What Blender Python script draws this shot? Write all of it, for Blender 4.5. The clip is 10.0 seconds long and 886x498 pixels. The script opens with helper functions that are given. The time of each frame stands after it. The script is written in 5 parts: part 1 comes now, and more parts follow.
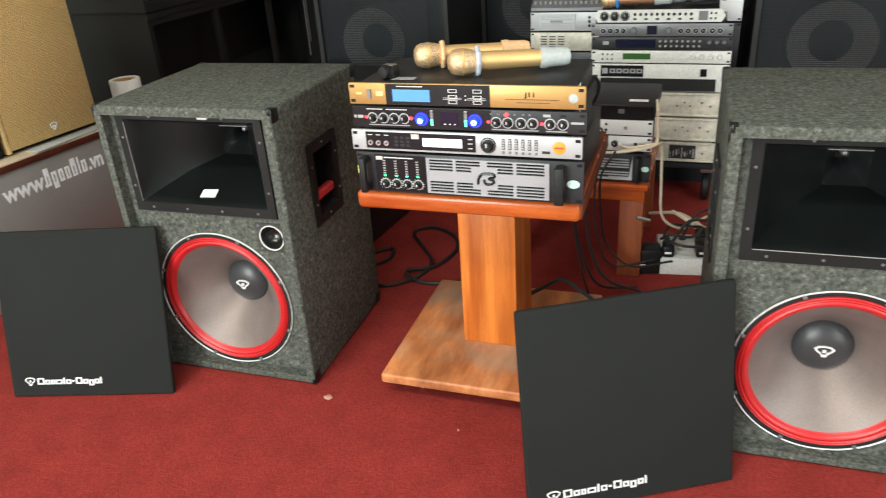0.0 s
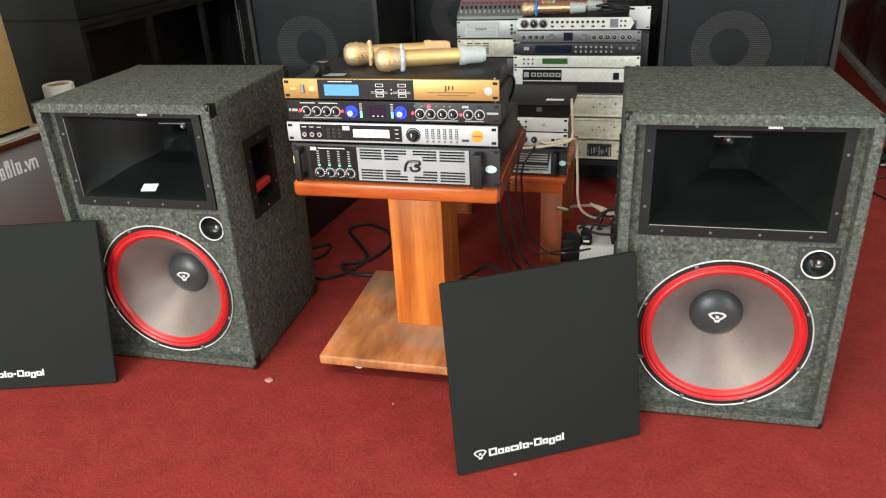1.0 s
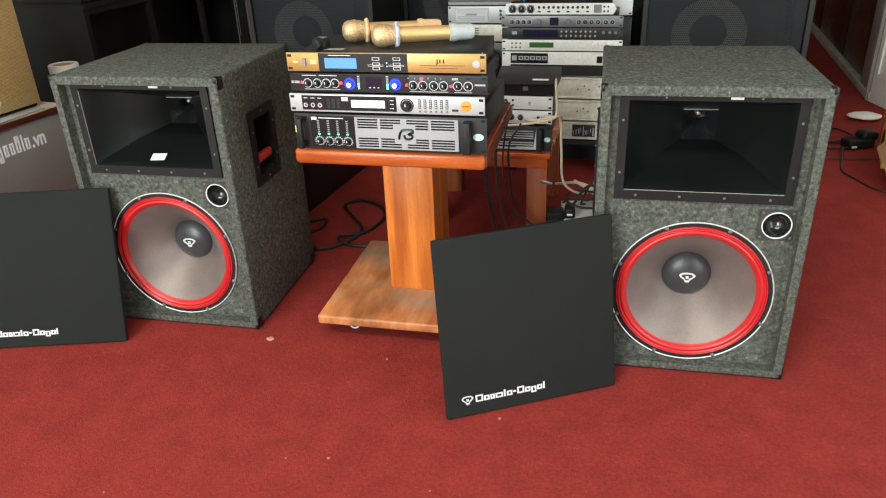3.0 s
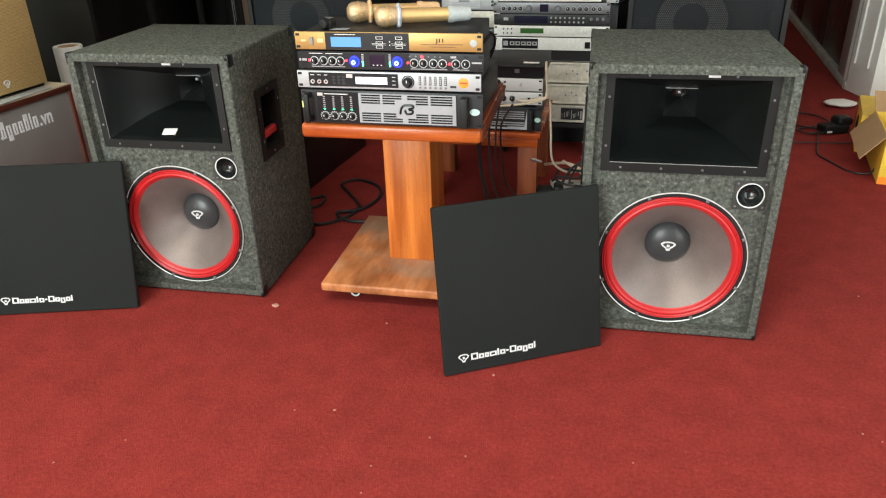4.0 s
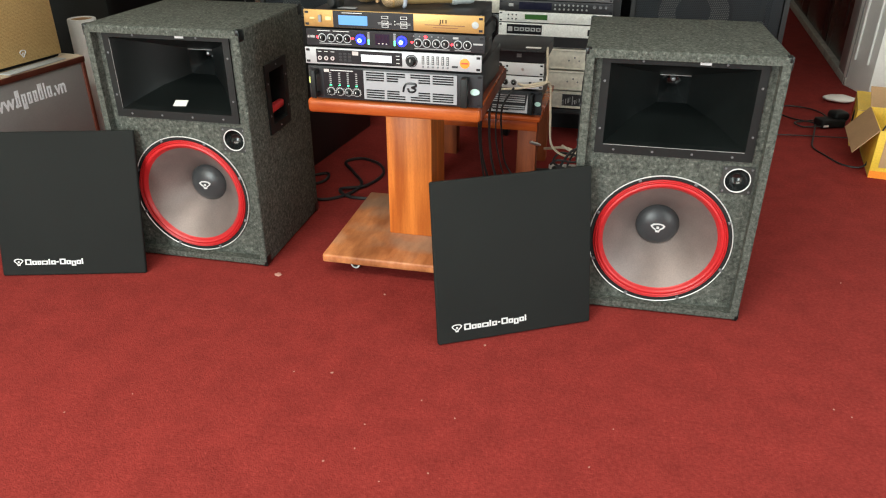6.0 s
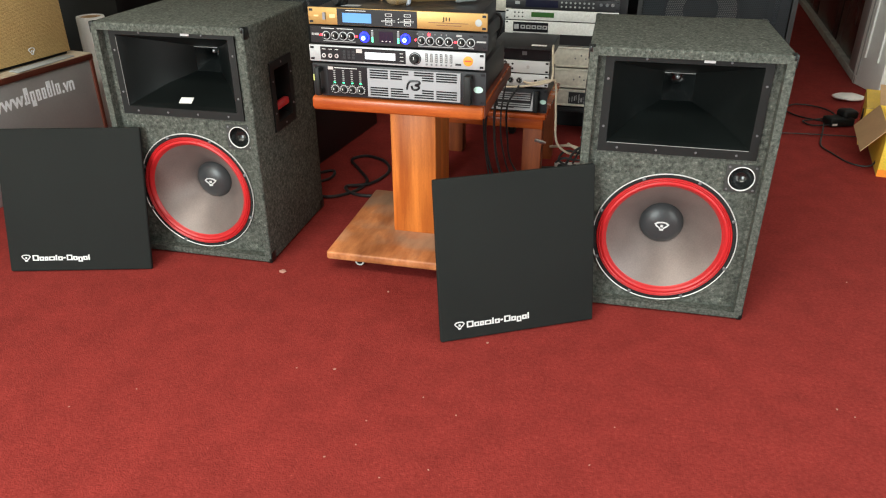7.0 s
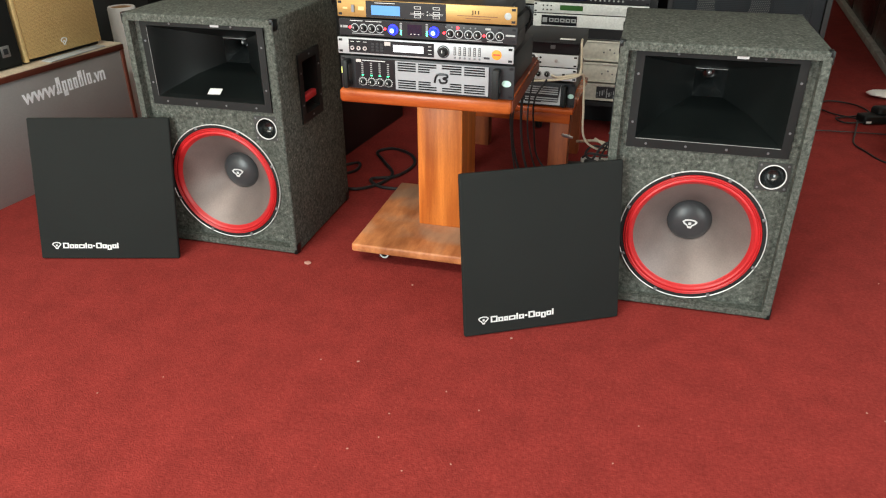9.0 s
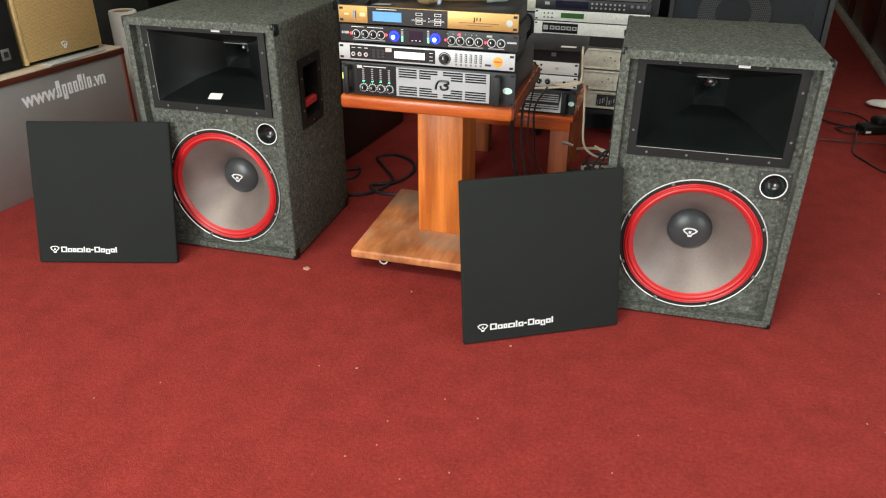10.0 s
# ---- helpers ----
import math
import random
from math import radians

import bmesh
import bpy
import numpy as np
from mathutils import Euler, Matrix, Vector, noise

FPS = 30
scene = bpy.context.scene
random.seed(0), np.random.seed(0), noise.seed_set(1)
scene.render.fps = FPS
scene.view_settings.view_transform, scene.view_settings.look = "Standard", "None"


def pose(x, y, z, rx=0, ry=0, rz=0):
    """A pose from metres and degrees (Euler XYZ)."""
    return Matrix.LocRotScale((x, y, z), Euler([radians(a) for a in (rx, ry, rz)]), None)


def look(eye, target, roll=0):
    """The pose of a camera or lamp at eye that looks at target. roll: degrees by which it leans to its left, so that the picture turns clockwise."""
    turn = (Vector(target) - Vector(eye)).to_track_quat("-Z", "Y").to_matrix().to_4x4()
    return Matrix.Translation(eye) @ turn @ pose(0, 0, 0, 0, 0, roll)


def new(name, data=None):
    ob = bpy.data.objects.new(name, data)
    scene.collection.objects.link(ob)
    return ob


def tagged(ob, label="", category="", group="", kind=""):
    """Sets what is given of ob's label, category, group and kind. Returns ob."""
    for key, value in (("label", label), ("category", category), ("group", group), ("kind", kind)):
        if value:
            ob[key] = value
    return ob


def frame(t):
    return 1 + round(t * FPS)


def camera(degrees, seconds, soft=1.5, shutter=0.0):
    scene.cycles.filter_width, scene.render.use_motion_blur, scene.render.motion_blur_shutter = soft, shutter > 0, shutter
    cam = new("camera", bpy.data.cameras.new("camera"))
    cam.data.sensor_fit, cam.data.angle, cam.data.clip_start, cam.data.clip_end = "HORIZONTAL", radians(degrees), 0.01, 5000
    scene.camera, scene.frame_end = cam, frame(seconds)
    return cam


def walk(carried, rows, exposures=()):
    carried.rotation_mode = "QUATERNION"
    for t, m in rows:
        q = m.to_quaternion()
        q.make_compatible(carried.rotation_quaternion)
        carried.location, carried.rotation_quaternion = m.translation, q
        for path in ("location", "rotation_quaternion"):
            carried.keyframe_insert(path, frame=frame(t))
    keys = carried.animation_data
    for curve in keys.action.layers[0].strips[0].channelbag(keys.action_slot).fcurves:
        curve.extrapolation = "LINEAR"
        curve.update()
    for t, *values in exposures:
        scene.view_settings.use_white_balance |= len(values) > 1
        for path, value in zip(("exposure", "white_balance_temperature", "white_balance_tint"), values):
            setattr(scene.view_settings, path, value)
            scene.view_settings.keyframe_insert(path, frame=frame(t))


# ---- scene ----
cam = camera(62.4, 10.0, 1.15, 0.4)
PATH = [
    (0, (0.037, 0.016, 1.155), (-0.606, 1.691, 0.271), -4.0),
    (0.5, (0.069, -0.032, 1.157), (-0.466, 1.687, 0.284), -3.4),
    (1, (0.103, -0.121, 1.15), (-0.385, 1.617, 0.289), -2.9),
    (1.5, (0.123, -0.182, 1.148), (-0.346, 1.562, 0.288), -2.8),
    (2, (0.142, -0.215, 1.146), (-0.327, 1.525, 0.278), -2.7),
    (2.5, (0.141, -0.23, 1.142), (-0.331, 1.506, 0.268), -2.5),
    (4, (0.146, -0.412, 1.141), (-0.28, 1.324, 0.242), -1.7),
    (4.5, (0.169, -0.475, 1.136), (-0.243, 1.254, 0.22), -0.9),
    (5, (0.177, -0.493, 1.14), (-0.238, 1.231, 0.215), -0.1),
    (5.5, (0.175, -0.494, 1.143), (-0.247, 1.227, 0.216), 0.0),
    (7, (0.199, -0.493, 1.143), (-0.255, 1.217, 0.211), -0.2),
    (7.5, (0.197, -0.488, 1.145), (-0.271, 1.213, 0.203), -0.3),
    (8, (0.194, -0.48, 1.143), (-0.283, 1.211, 0.187), -0.4),
    (8.5, (0.193, -0.488, 1.146), (-0.299, 1.197, 0.187), -0.4),
    (9, (0.19, -0.49, 1.145), (-0.32, 1.195, 0.195), -0.2),
    (9.5, (0.189, -0.488, 1.142), (-0.329, 1.2, 0.203), 0.0),
    (10, (0.185, -0.485, 1.144), (-0.323, 1.208, 0.209), 0.3),
]
walk(cam, [(t, look(eye, target, roll)) for t, eye, target, roll in PATH], [(0, 0.17), (1.5, 0.15), (2.5, 0.09), (4.0, 0.02), (10.0, -0.03)])

# ---- world, light, exposure ----
world = bpy.data.worlds.new("world")
scene.world = world
world.use_nodes = True
wn = world.node_tree.nodes
sky = wn.new("ShaderNodeTexSky")
sky.sky_type, sky.sun_disc, sky.sun_elevation, sky.sun_rotation = "NISHITA", False, radians(50), radians(200)
world.node_tree.links.new(sky.outputs[0], wn["Background"].inputs[0])
wn["Background"].inputs[1].default_value = 0.07
scene.view_settings.exposure = 0.0


def area_lamp(name, m, sx, sy, power, col):
    d = bpy.data.lights.new(name, "AREA")
    d.shape, d.size, d.size_y, d.energy, d.color = "RECTANGLE", sx, sy, power, col
    ob = new(name, d)
    ob.matrix_world = m
    return ob


# daylight through the open shop front behind the camera, and the ceiling tubes of the shop
area_lamp("shopfront_daylight", look((-1.62, -3.35, 1.5), (-1.35, 0.0, 1.0)), 1.75, 2.5, 236, (0.91, 1.0, 0.975))
area_lamp("side_door_daylight", look((2.24, -0.05, 1.3), (0.9, 3.0, 0.9)), 1.5, 2.3, 52, (0.92, 1.0, 0.97))
area_lamp("ceiling_tube_light", look((-0.8, -0.75, 3.12), (-0.8, -0.7, 0.0)), 2.4, 0.35, 76, (1.0, 0.985, 0.86))


# ---- materials ----
def mat(name, col, rough=0.6, metal=0.0, var=0.15, scale=6.0, fine=150.0, fvar=0.1, bump=0.0, bscale=400.0, spec=0.5, stretch=(1, 1, 1), rvar=0.08):
    m = bpy.data.materials.new(name)
    m.use_nodes = True
    nt = m.node_tree
    n, l = nt.nodes, nt.links
    bs = n["Principled BSDF"]
    tc = n.new("ShaderNodeTexCoord")
    mp = n.new("ShaderNodeMapping")
    mp.inputs["Scale"].default_value = stretch
    l.new(tc.outputs["Object"], mp.inputs[0])

    def noise_node(s, detail):
        t = n.new("ShaderNodeTexNoise")
        t.inputs["Scale"].default_value, t.inputs["Detail"].default_value = s, detail
        l.new(mp.outputs[0], t.inputs["Vector"])
        return t

    big, small = noise_node(scale, 4), noise_node(fine, 3)

    def ramp(t, amount):
        r = n.new("ShaderNodeMapRange")
        r.inputs["From Min"].default_value, r.inputs["From Max"].default_value = 0.3, 0.7
        r.inputs["To Min"].default_value, r.inputs["To Max"].default_value = 1 - amount, 1 + amount
        l.new(t.outputs[0], r.inputs["Value"])
        return r

    a, b = ramp(big, var), ramp(small, fvar)
    mul = n.new("ShaderNodeMath")
    mul.operation = "MULTIPLY"
    l.new(a.outputs[0], mul.inputs[0]), l.new(b.outputs[0], mul.inputs[1])
    mix = n.new("ShaderNodeVectorMath")
    mix.operation = "SCALE"
    mix.inputs[0].default_value = col
    l.new(mul.outputs[0], mix.inputs["Scale"])
    l.new(mix.outputs[0], bs.inputs["Base Color"])
    rr = n.new("ShaderNodeMapRange")
    rr.inputs["To Min"].default_value, rr.inputs["To Max"].default_value = max(0.02, rough - rvar), min(1, rough + rvar)
    l.new(big.outputs[0], rr.inputs["Value"])
    l.new(rr.outputs[0], bs.inputs["Roughness"])
    bs.inputs["Metallic"].default_value = metal
    bs.inputs["Specular IOR Level"].default_value = spec
    if bump:
        bt = noise_node(bscale, 2)
        bp = n.new("ShaderNodeBump")
        bp.inputs["Strength"].default_value, bp.inputs["Distance"].default_value = bump, 0.002
        l.new(bt.outputs[0], bp.inputs["Height"])
        l.new(bp.outputs[0], bs.inputs["Normal"])
    return m


def glow(name, col, strength):
    m = bpy.data.materials.new(name)
    m.use_nodes = True
    bs = m.node_tree.nodes["Principled BSDF"]
    bs.inputs["Base Color"].default_value = (*[c * 0.6 for c in col], 1)
    bs.inputs["Emission Color"].default_value = (*col, 1)
    bs.inputs["Emission Strength"].default_value = strength
    bs.inputs["Roughness"].default_value = 0.25
    return m


def two_tone(name, c1, c2, scale, rough, lo=0.45, hi=0.58, bump=0.3, spec=0.2, stretch=(1, 1, 1), third=None):
    """Felted or grained surface: two colours by noise, with relief."""
    m = mat(name, (1, 1, 1), rough, 0, 0.12, 3.0, 900, 0.12, bump, scale * 2.2, spec, stretch)
    n, l = m.node_tree.nodes, m.node_tree.links
    bs = n["Principled BSDF"]
    sc = bs.inputs["Base Color"].links[0].from_node
    mp = [k for k in n if k.type == "MAPPING"][0]
    t = n.new("ShaderNodeTexNoise")
    t.inputs["Scale"].default_value, t.inputs["Detail"].default_value, t.inputs["Roughness"].default_value = scale, 6, 0.7
    l.new(mp.outputs[0], t.inputs["Vector"])
    cr = n.new("ShaderNodeValToRGB")
    cr.color_ramp.elements[0].position, cr.color_ramp.elements[0].color = lo, (*c1, 1)
    cr.color_ramp.elements[1].position, cr.color_ramp.elements[1].color = hi, (*c2, 1)
    if third:
        e = cr.color_ramp.elements.new(min(1.0, hi + 0.13))
        e.color = (*third, 1)
    l.new(t.outputs[0], cr.inputs[0])
    l.new(cr.outputs[0], sc.inputs[0])
    return m


def wood(name, c1, c2, rough, stretch, stain=0.16):
    m = two_tone(name, c1, c2, 16.0, rough, 0.38, 0.64, 0.08, 0.45, stretch)
    r = [k for k in m.node_tree.nodes if k.type == "MAP_RANGE"]
    r[0].inputs["To Min"].default_value, r[0].inputs["To Max"].default_value = 1 - stain * 1.6, 1 + stain
    [k for k in m.node_tree.nodes if k.type == "TEX_NOISE"][0].inputs["Scale"].default_value = 8.0
    return m


def worn(m, col, scale):
    """Greyish rubbed patches where the varnish has gone."""
    n, l = m.node_tree.nodes, m.node_tree.links
    sc = n["Principled BSDF"].inputs["Base Color"].links[0].from_node
    src = sc.inputs[0].links[0].from_socket
    t = n.new("ShaderNodeTexNoise")
    t.inputs["Scale"].default_value, t.inputs["Detail"].default_value = scale, 5
    l.new([k for k in n if k.type == "TEX_COORD"][0].outputs["Object"], t.inputs["Vector"])
    r = n.new("ShaderNodeMapRange")
    r.inputs["From Min"].default_value, r.inputs["From Max"].default_value = 0.47, 0.66
    r.inputs["To Max"].default_value = 0.75
    l.new(t.outputs[0], r.inputs["Value"])
    mx = n.new("ShaderNodeMix")
    mx.data_type = "RGBA"
    l.new(r.outputs[0], mx.inputs[0])
    l.new(src, mx.inputs[6])
    mx.inputs[7].default_value = (*col, 1)
    l.new(mx.outputs[2], sc.inputs[0])
    return m


def perforated(name, col, pitch, hole):
    """Sheet metal with round holes in staggered rows; holes let light through. The sheet stands in x and z."""
    m = mat(name, col, 0.45, 0.3, 0.15, 4, 60, 0.08)
    n, l = m.node_tree.nodes, m.node_tree.links
    out = n["Material Output"]
    bs = n["Principled BSDF"]
    tc = [k for k in n if k.type == "TEX_COORD"][0]
    sp = n.new("ShaderNodeSeparateXYZ")
    l.new(tc.outputs["Object"], sp.inputs[0])

    def calc(op, a, b=None, c=None):
        k = n.new("ShaderNodeMath")
        k.operation = op
        for i, v in enumerate((a, b, c)):
            if v is None:
                continue
            if isinstance(v, (int, float)):
                k.inputs[i].default_value = v
            else:
                l.new(v, k.inputs[i])
        return k.outputs[0]

    row = calc("DIVIDE", sp.outputs["Z"], pitch * 0.87)
    shift = calc("MULTIPLY", calc("MODULO", calc("FLOOR", row), 2.0), 0.5)
    u = calc("SUBTRACT", calc("FRACT", calc("ADD", calc("DIVIDE", sp.outputs["X"], pitch), shift)), 0.5)
    v = calc("SUBTRACT", calc("FRACT", row), 0.5)
    r = calc("SQRT", calc("ADD", calc("MULTIPLY", u, u), calc("MULTIPLY", v, v)))
    inside = calc("LESS_THAN", r, hole)
    tr = n.new("ShaderNodeBsdfTransparent")
    mx = n.new("ShaderNodeMixShader")
    l.new(inside, mx.inputs[0]), l.new(bs.outputs[0], mx.inputs[1]), l.new(tr.outputs[0], mx.inputs[2])
    l.new(mx.outputs[0], out.inputs[0])
    return m


def dotted(name, low, high, scale, rough, metal, uneven=0.12, relief=0.9):
    """A weave or wire mesh: small regular cells with relief."""
    m = mat(name, high, rough, metal, 0.06, 6, 300, 0.1)
    nt = m.node_tree
    bs = nt.nodes["Principled BSDF"]
    vo = nt.nodes.new("ShaderNodeTexVoronoi")
    vo.inputs["Scale"].default_value, vo.inputs["Randomness"].default_value = scale, uneven
    nt.links.new([k for k in nt.nodes if k.type == "TEX_COORD"][0].outputs["Object"], vo.inputs["Vector"])
    bp = nt.nodes.new("ShaderNodeBump")
    bp.inputs["Strength"].default_value, bp.inputs["Distance"].default_value = relief, 0.003
    nt.links.new(vo.outputs["Distance"], bp.inputs["Height"])
    nt.links.new(bp.outputs[0], bs.inputs["Normal"])
    rm = nt.nodes.new("ShaderNodeValToRGB")
    rm.color_ramp.elements[0].position, rm.color_ramp.elements[0].color = 0.25, (*low, 1)
    rm.color_ramp.elements[1].position, rm.color_ramp.elements[1].color = 0.58, (*high, 1)
    nt.links.new(vo.outputs["Distance"], rm.inputs[0])
    nt.links.new(rm.outputs[0], bs.inputs["Base Color"])
    return m


def mottle(m, scale, amount):
    """Soft uneven patches over a felted surface."""
    n = m.node_tree.nodes
    r = [k for k in n if k.type == "MAP_RANGE"][0]
    r.inputs["To Min"].default_value, r.inputs["To Max"].default_value = 1 - amount, 1 + amount
    t = [k for k in n if k.type == "TEX_NOISE"][0]
    t.inputs["Scale"].default_value, t.inputs["Detail"].default_value, t.inputs["Roughness"].default_value = scale, 8, 0.65
    return m


RED_CARPET = mottle(two_tone("red_carpet", (0.206, 0.0238, 0.0200), (0.278, 0.0385, 0.0320), 110, 0.95, 0.35, 0.64, 1.0, 0.1, (1, 1, 1), (0.44, 0.092, 0.070)), 11.0, 0.14)
FELT = mottle(two_tone("grey_speaker_carpet", (0.036, 0.0405, 0.0355), (0.122, 0.131, 0.114), 125, 0.95, 0.34, 0.62, 1.0, 0.1, (1, 1, 1), (0.36, 0.372, 0.318)), 60.0, 0.34)
DEEP_BLACK = mat("deep_black", (0.003, 0.003, 0.003), 0.9, 0, 0.1, 5, 50, 0.1, 0, 100, 0.1)
# pale grey that paints the highlight along the horn's edges
EDGE_GREY = mat("edge_glint_grey", (0.27, 0.28, 0.27), 0.35, 0, 0.1, 30, 200, 0.1)
BLACK_PLASTIC = mat("black_plastic", (0.0095, 0.0105, 0.0105), 0.5, 0, 0.2, 8, 200, 0.1, 0.05, 500, 0.28)
PORT_GREY = mat("dark_grey_plastic", (0.030, 0.032, 0.030), 0.55, 0, 0.2, 20, 200, 0.1)
HORN_BLACK = mat("glossy_horn_plastic", (0.0055, 0.0072, 0.007), 0.31, 0, 0.2, 5, 120, 0.08, 0.0, 400, 0.42)
THROAT_BLACK = mat("throat_plastic", (0.012, 0.014, 0.014), 0.2, 0, 0.15, 20, 200, 0.08, 0.0, 400, 0.6)
MATT_BLACK = mat("matt_black", (0.014, 0.014, 0.015), 0.8, 0, 0.25, 4, 120, 0.12, 0.1, 300, 0.3)
GRILLE_CLOTH = mat("black_grille_cloth", (0.0160, 0.0178, 0.0170), 0.9, 0, 0.1, 3, 700, 0.2, 0.4, 900, 0.15)
SILVER_RIM = mat("silver_rim", (0.70, 0.71, 0.70), 0.4, 0.15, 0.05)
RED_RUBBER = mat("red_surround", (0.50, 0.018, 0.021), 0.36, 0, 0.08, 10, 200, 0.05)
CONE = mat("grey_paper_cone", (0.215, 0.176, 0.163), 0.47, 0.4, 0.1, 14, 260, 0.09, 0.03, 300)
DUST_CAP = mat("dust_cap", (0.04, 0.043, 0.046), 0.38, 0, 0.08, 20, 200, 0.06)
LETTER_WHITE = mat("white_lettering", (0.84, 0.86, 0.90), 0.5, 0, 0.04)
WHITE_PRINT = mat("white_print", (0.68, 0.69, 0.69), 0.55, 0, 0.05)
PAPER = mat("white_paper", (0.8, 0.79, 0.76), 0.85, 0, 0.06, 12, 200, 0.04)
DULL_PLUG = mat("dull_driver_metal", (0.30, 0.31, 0.31), 0.38, 0.6, 0.06)
STEEL = mat("bright_steel", (0.62, 0.62, 0.62), 0.3, 0.9, 0.06)
RED_BAR = mat("red_handle", (0.55, 0.03, 0.035), 0.4, 0, 0.08)
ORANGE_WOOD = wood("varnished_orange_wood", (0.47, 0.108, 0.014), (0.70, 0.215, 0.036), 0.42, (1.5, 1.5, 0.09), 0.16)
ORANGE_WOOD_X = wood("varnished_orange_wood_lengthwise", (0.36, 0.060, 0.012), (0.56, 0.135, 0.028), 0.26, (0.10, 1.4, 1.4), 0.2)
RED_WOOD = wood("dark_red_wood", (0.10, 0.020, 0.008), (0.17, 0.036, 0.013), 0.58, (1, 1, 0.12))
# orange wood darkened for legs in shade; also the knot's own dark ring
BROWN_WOOD = wood("shaded_leg_and_knot_wood", (0.20, 0.042, 0.011), (0.33, 0.082, 0.020), 0.6, (1.4, 1.4, 0.1))
ORANGE_WOOD_Y = worn(wood("worn_orange_wood", (0.46, 0.145, 0.046), (0.63, 0.25, 0.092), 0.5, (1.0, 0.3, 1), 0.3), (0.40, 0.265, 0.175), 6.0)
GOLD_FACE = mat("gold_anodised_face", (0.51, 0.315, 0.11), 0.42, 0.55, 0.05, 4, 300, 0.05)
DARK_FACE = mat("dark_grey_face", (0.03, 0.031, 0.034), 0.42, 0.2, 0.1, 6, 200, 0.06, 0, 400, 0.35)
BLACK_FACE = mat("black_face", (0.008, 0.008, 0.01), 0.3, 0, 0.1, 6, 150, 0.1, 0, 400, 0.28)
PLATE_GREY = mat("grey_vent_plate", (0.33, 0.34, 0.36), 0.5, 0.3, 0.05, 4, 300, 0.015)
PALE_SILVER = mat("pale_silver_face", (0.74, 0.76, 0.78), 0.5, 0.1, 0.05, 3, 400, 0.02)
SILVER_FACE = mat("brushed_silver_face", (0.46, 0.475, 0.49), 0.48, 0.3, 0.05, 3, 400, 0.02, 0, 400, 0.5, (0.1, 1, 1))
GREY_FACE = mat("mid_grey_face", (0.19, 0.195, 0.205), 0.42, 0.5, 0.08, 5, 300, 0.06)
BEIGE_FACE = mat("aged_beige_metal", (0.55, 0.53, 0.45), 0.5, 0.25, 0.22, 9, 60, 0.15)
CASE_BLACK = mat("black_steel_case", (0.02, 0.02, 0.022), 0.45, 0.3, 0.15, 6, 300, 0.1, 0.06, 500)
LCD_BLUE = glow("blue_lcd", (0.10, 0.34, 0.78), 0.5)
LCD_WHITE = glow("white_lcd", (0.93, 0.95, 1.0), 0.9)
LCD_GREEN = glow("green_lcd", (0.04, 0.12, 0.03), 0.25)
LCD_DARK = mat("dark_display", (0.012, 0.013, 0.03), 0.12, 0, 0.1)
LED_BLUE = glow("blue_led", (0.012, 0.02, 1.0), 4.0)
LED_CORE = glow("pale_blue_led", (0.55, 0.75, 1.0), 2.2)
LED_CYAN = glow("cyan_led", (0.02, 0.07, 1.0), 1.6)
LED_RED = glow("red_led", (1.0, 0.012, 0.018), 16.0)
LED_GREEN = glow("green_led", (0.06, 0.9, 0.34), 4.0)
LED_OFF = mat("unlit_led", (0.35, 0.36, 0.36), 0.3, 0, 0.05)
ORANGE_STICKER = mat("orange_sticker", (0.95, 0.28, 0.02), 0.5, 0, 0.05)
GREEN_STICKER = mat("pale_green_sticker", (0.46, 0.68, 0.60), 0.5, 0, 0.06)
YELLOW_STICKER = mat("yellow_green_sticker", (0.62, 0.66, 0.2), 0.5, 0, 0.06)
PINK_STICKER = mat("pinkish_sticker", (0.55, 0.50, 0.48), 0.6, 0, 0.06)
MIC_GOLD = mat("gold_microphone_metal", (0.80, 0.54, 0.24), 0.38, 0.75, 0.05, 10, 300, 0.05)
MIC_MESH = dotted("gold_wire_mesh", (0.30, 0.18, 0.08), (0.84, 0.62, 0.38), 480.0, 0.42, 0.7, 0.35, 0.3)
MIC_COPPER = mat("copper_microphone_metal", (0.80, 0.42, 0.25), 0.28, 0.9, 0.05)
SILICONE = mat("grey_silicone", (0.42, 0.47, 0.55), 0.5, 0, 0.06)
SILICONE_TAN = mat("tan_silicone", (0.66, 0.42, 0.22), 0.5, 0, 0.06)
FROSTED = mat("frosted_plastic", (0.37, 0.40, 0.40), 0.45, 0, 0.06)
CABLE = mat("black_cable", (0.014, 0.014, 0.015), 0.45, 0, 0.1)
CABLE_WHITE = mat("cream_cable", (0.66, 0.58, 0.44), 0.5, 0, 0.08)
WHITE_PLASTIC = mat("white_plastic", (0.62, 0.63, 0.60), 0.4, 0, 0.08)
WALL_CREAM = mat("cream_wall_paint", (0.70, 0.66, 0.55), 0.8, 0, 0.06, 2, 80, 0.03, 0.1, 90)
CEILING_WHITE = mat("white_ceiling_paint", (0.78, 0.78, 0.76), 0.85, 0, 0.04, 2, 80, 0.03)
GREY_LAMINATE = mat("grey_laminate", (0.32, 0.31, 0.305), 0.38, 0, 0.12, 2, 200, 0.04)
DARK_TRIM = mat("dark_red_wood_trim", (0.11, 0.028, 0.016), 0.4, 0, 0.2, 12, 100, 0.1)
PALE_BOARD = mat("pale_chipboard", (0.62, 0.52, 0.38), 0.7, 0, 0.12, 9, 160, 0.1, 0.1, 200)
GOLD_CLOTH = dotted("gold_woven_cloth", (0.26, 0.15, 0.05), (0.60, 0.41, 0.165), 210.0, 0.7, 0.0)
GOLD_TRIM = mat("pale_gold_trim", (0.78, 0.57, 0.26), 0.4, 0.2, 0.06)
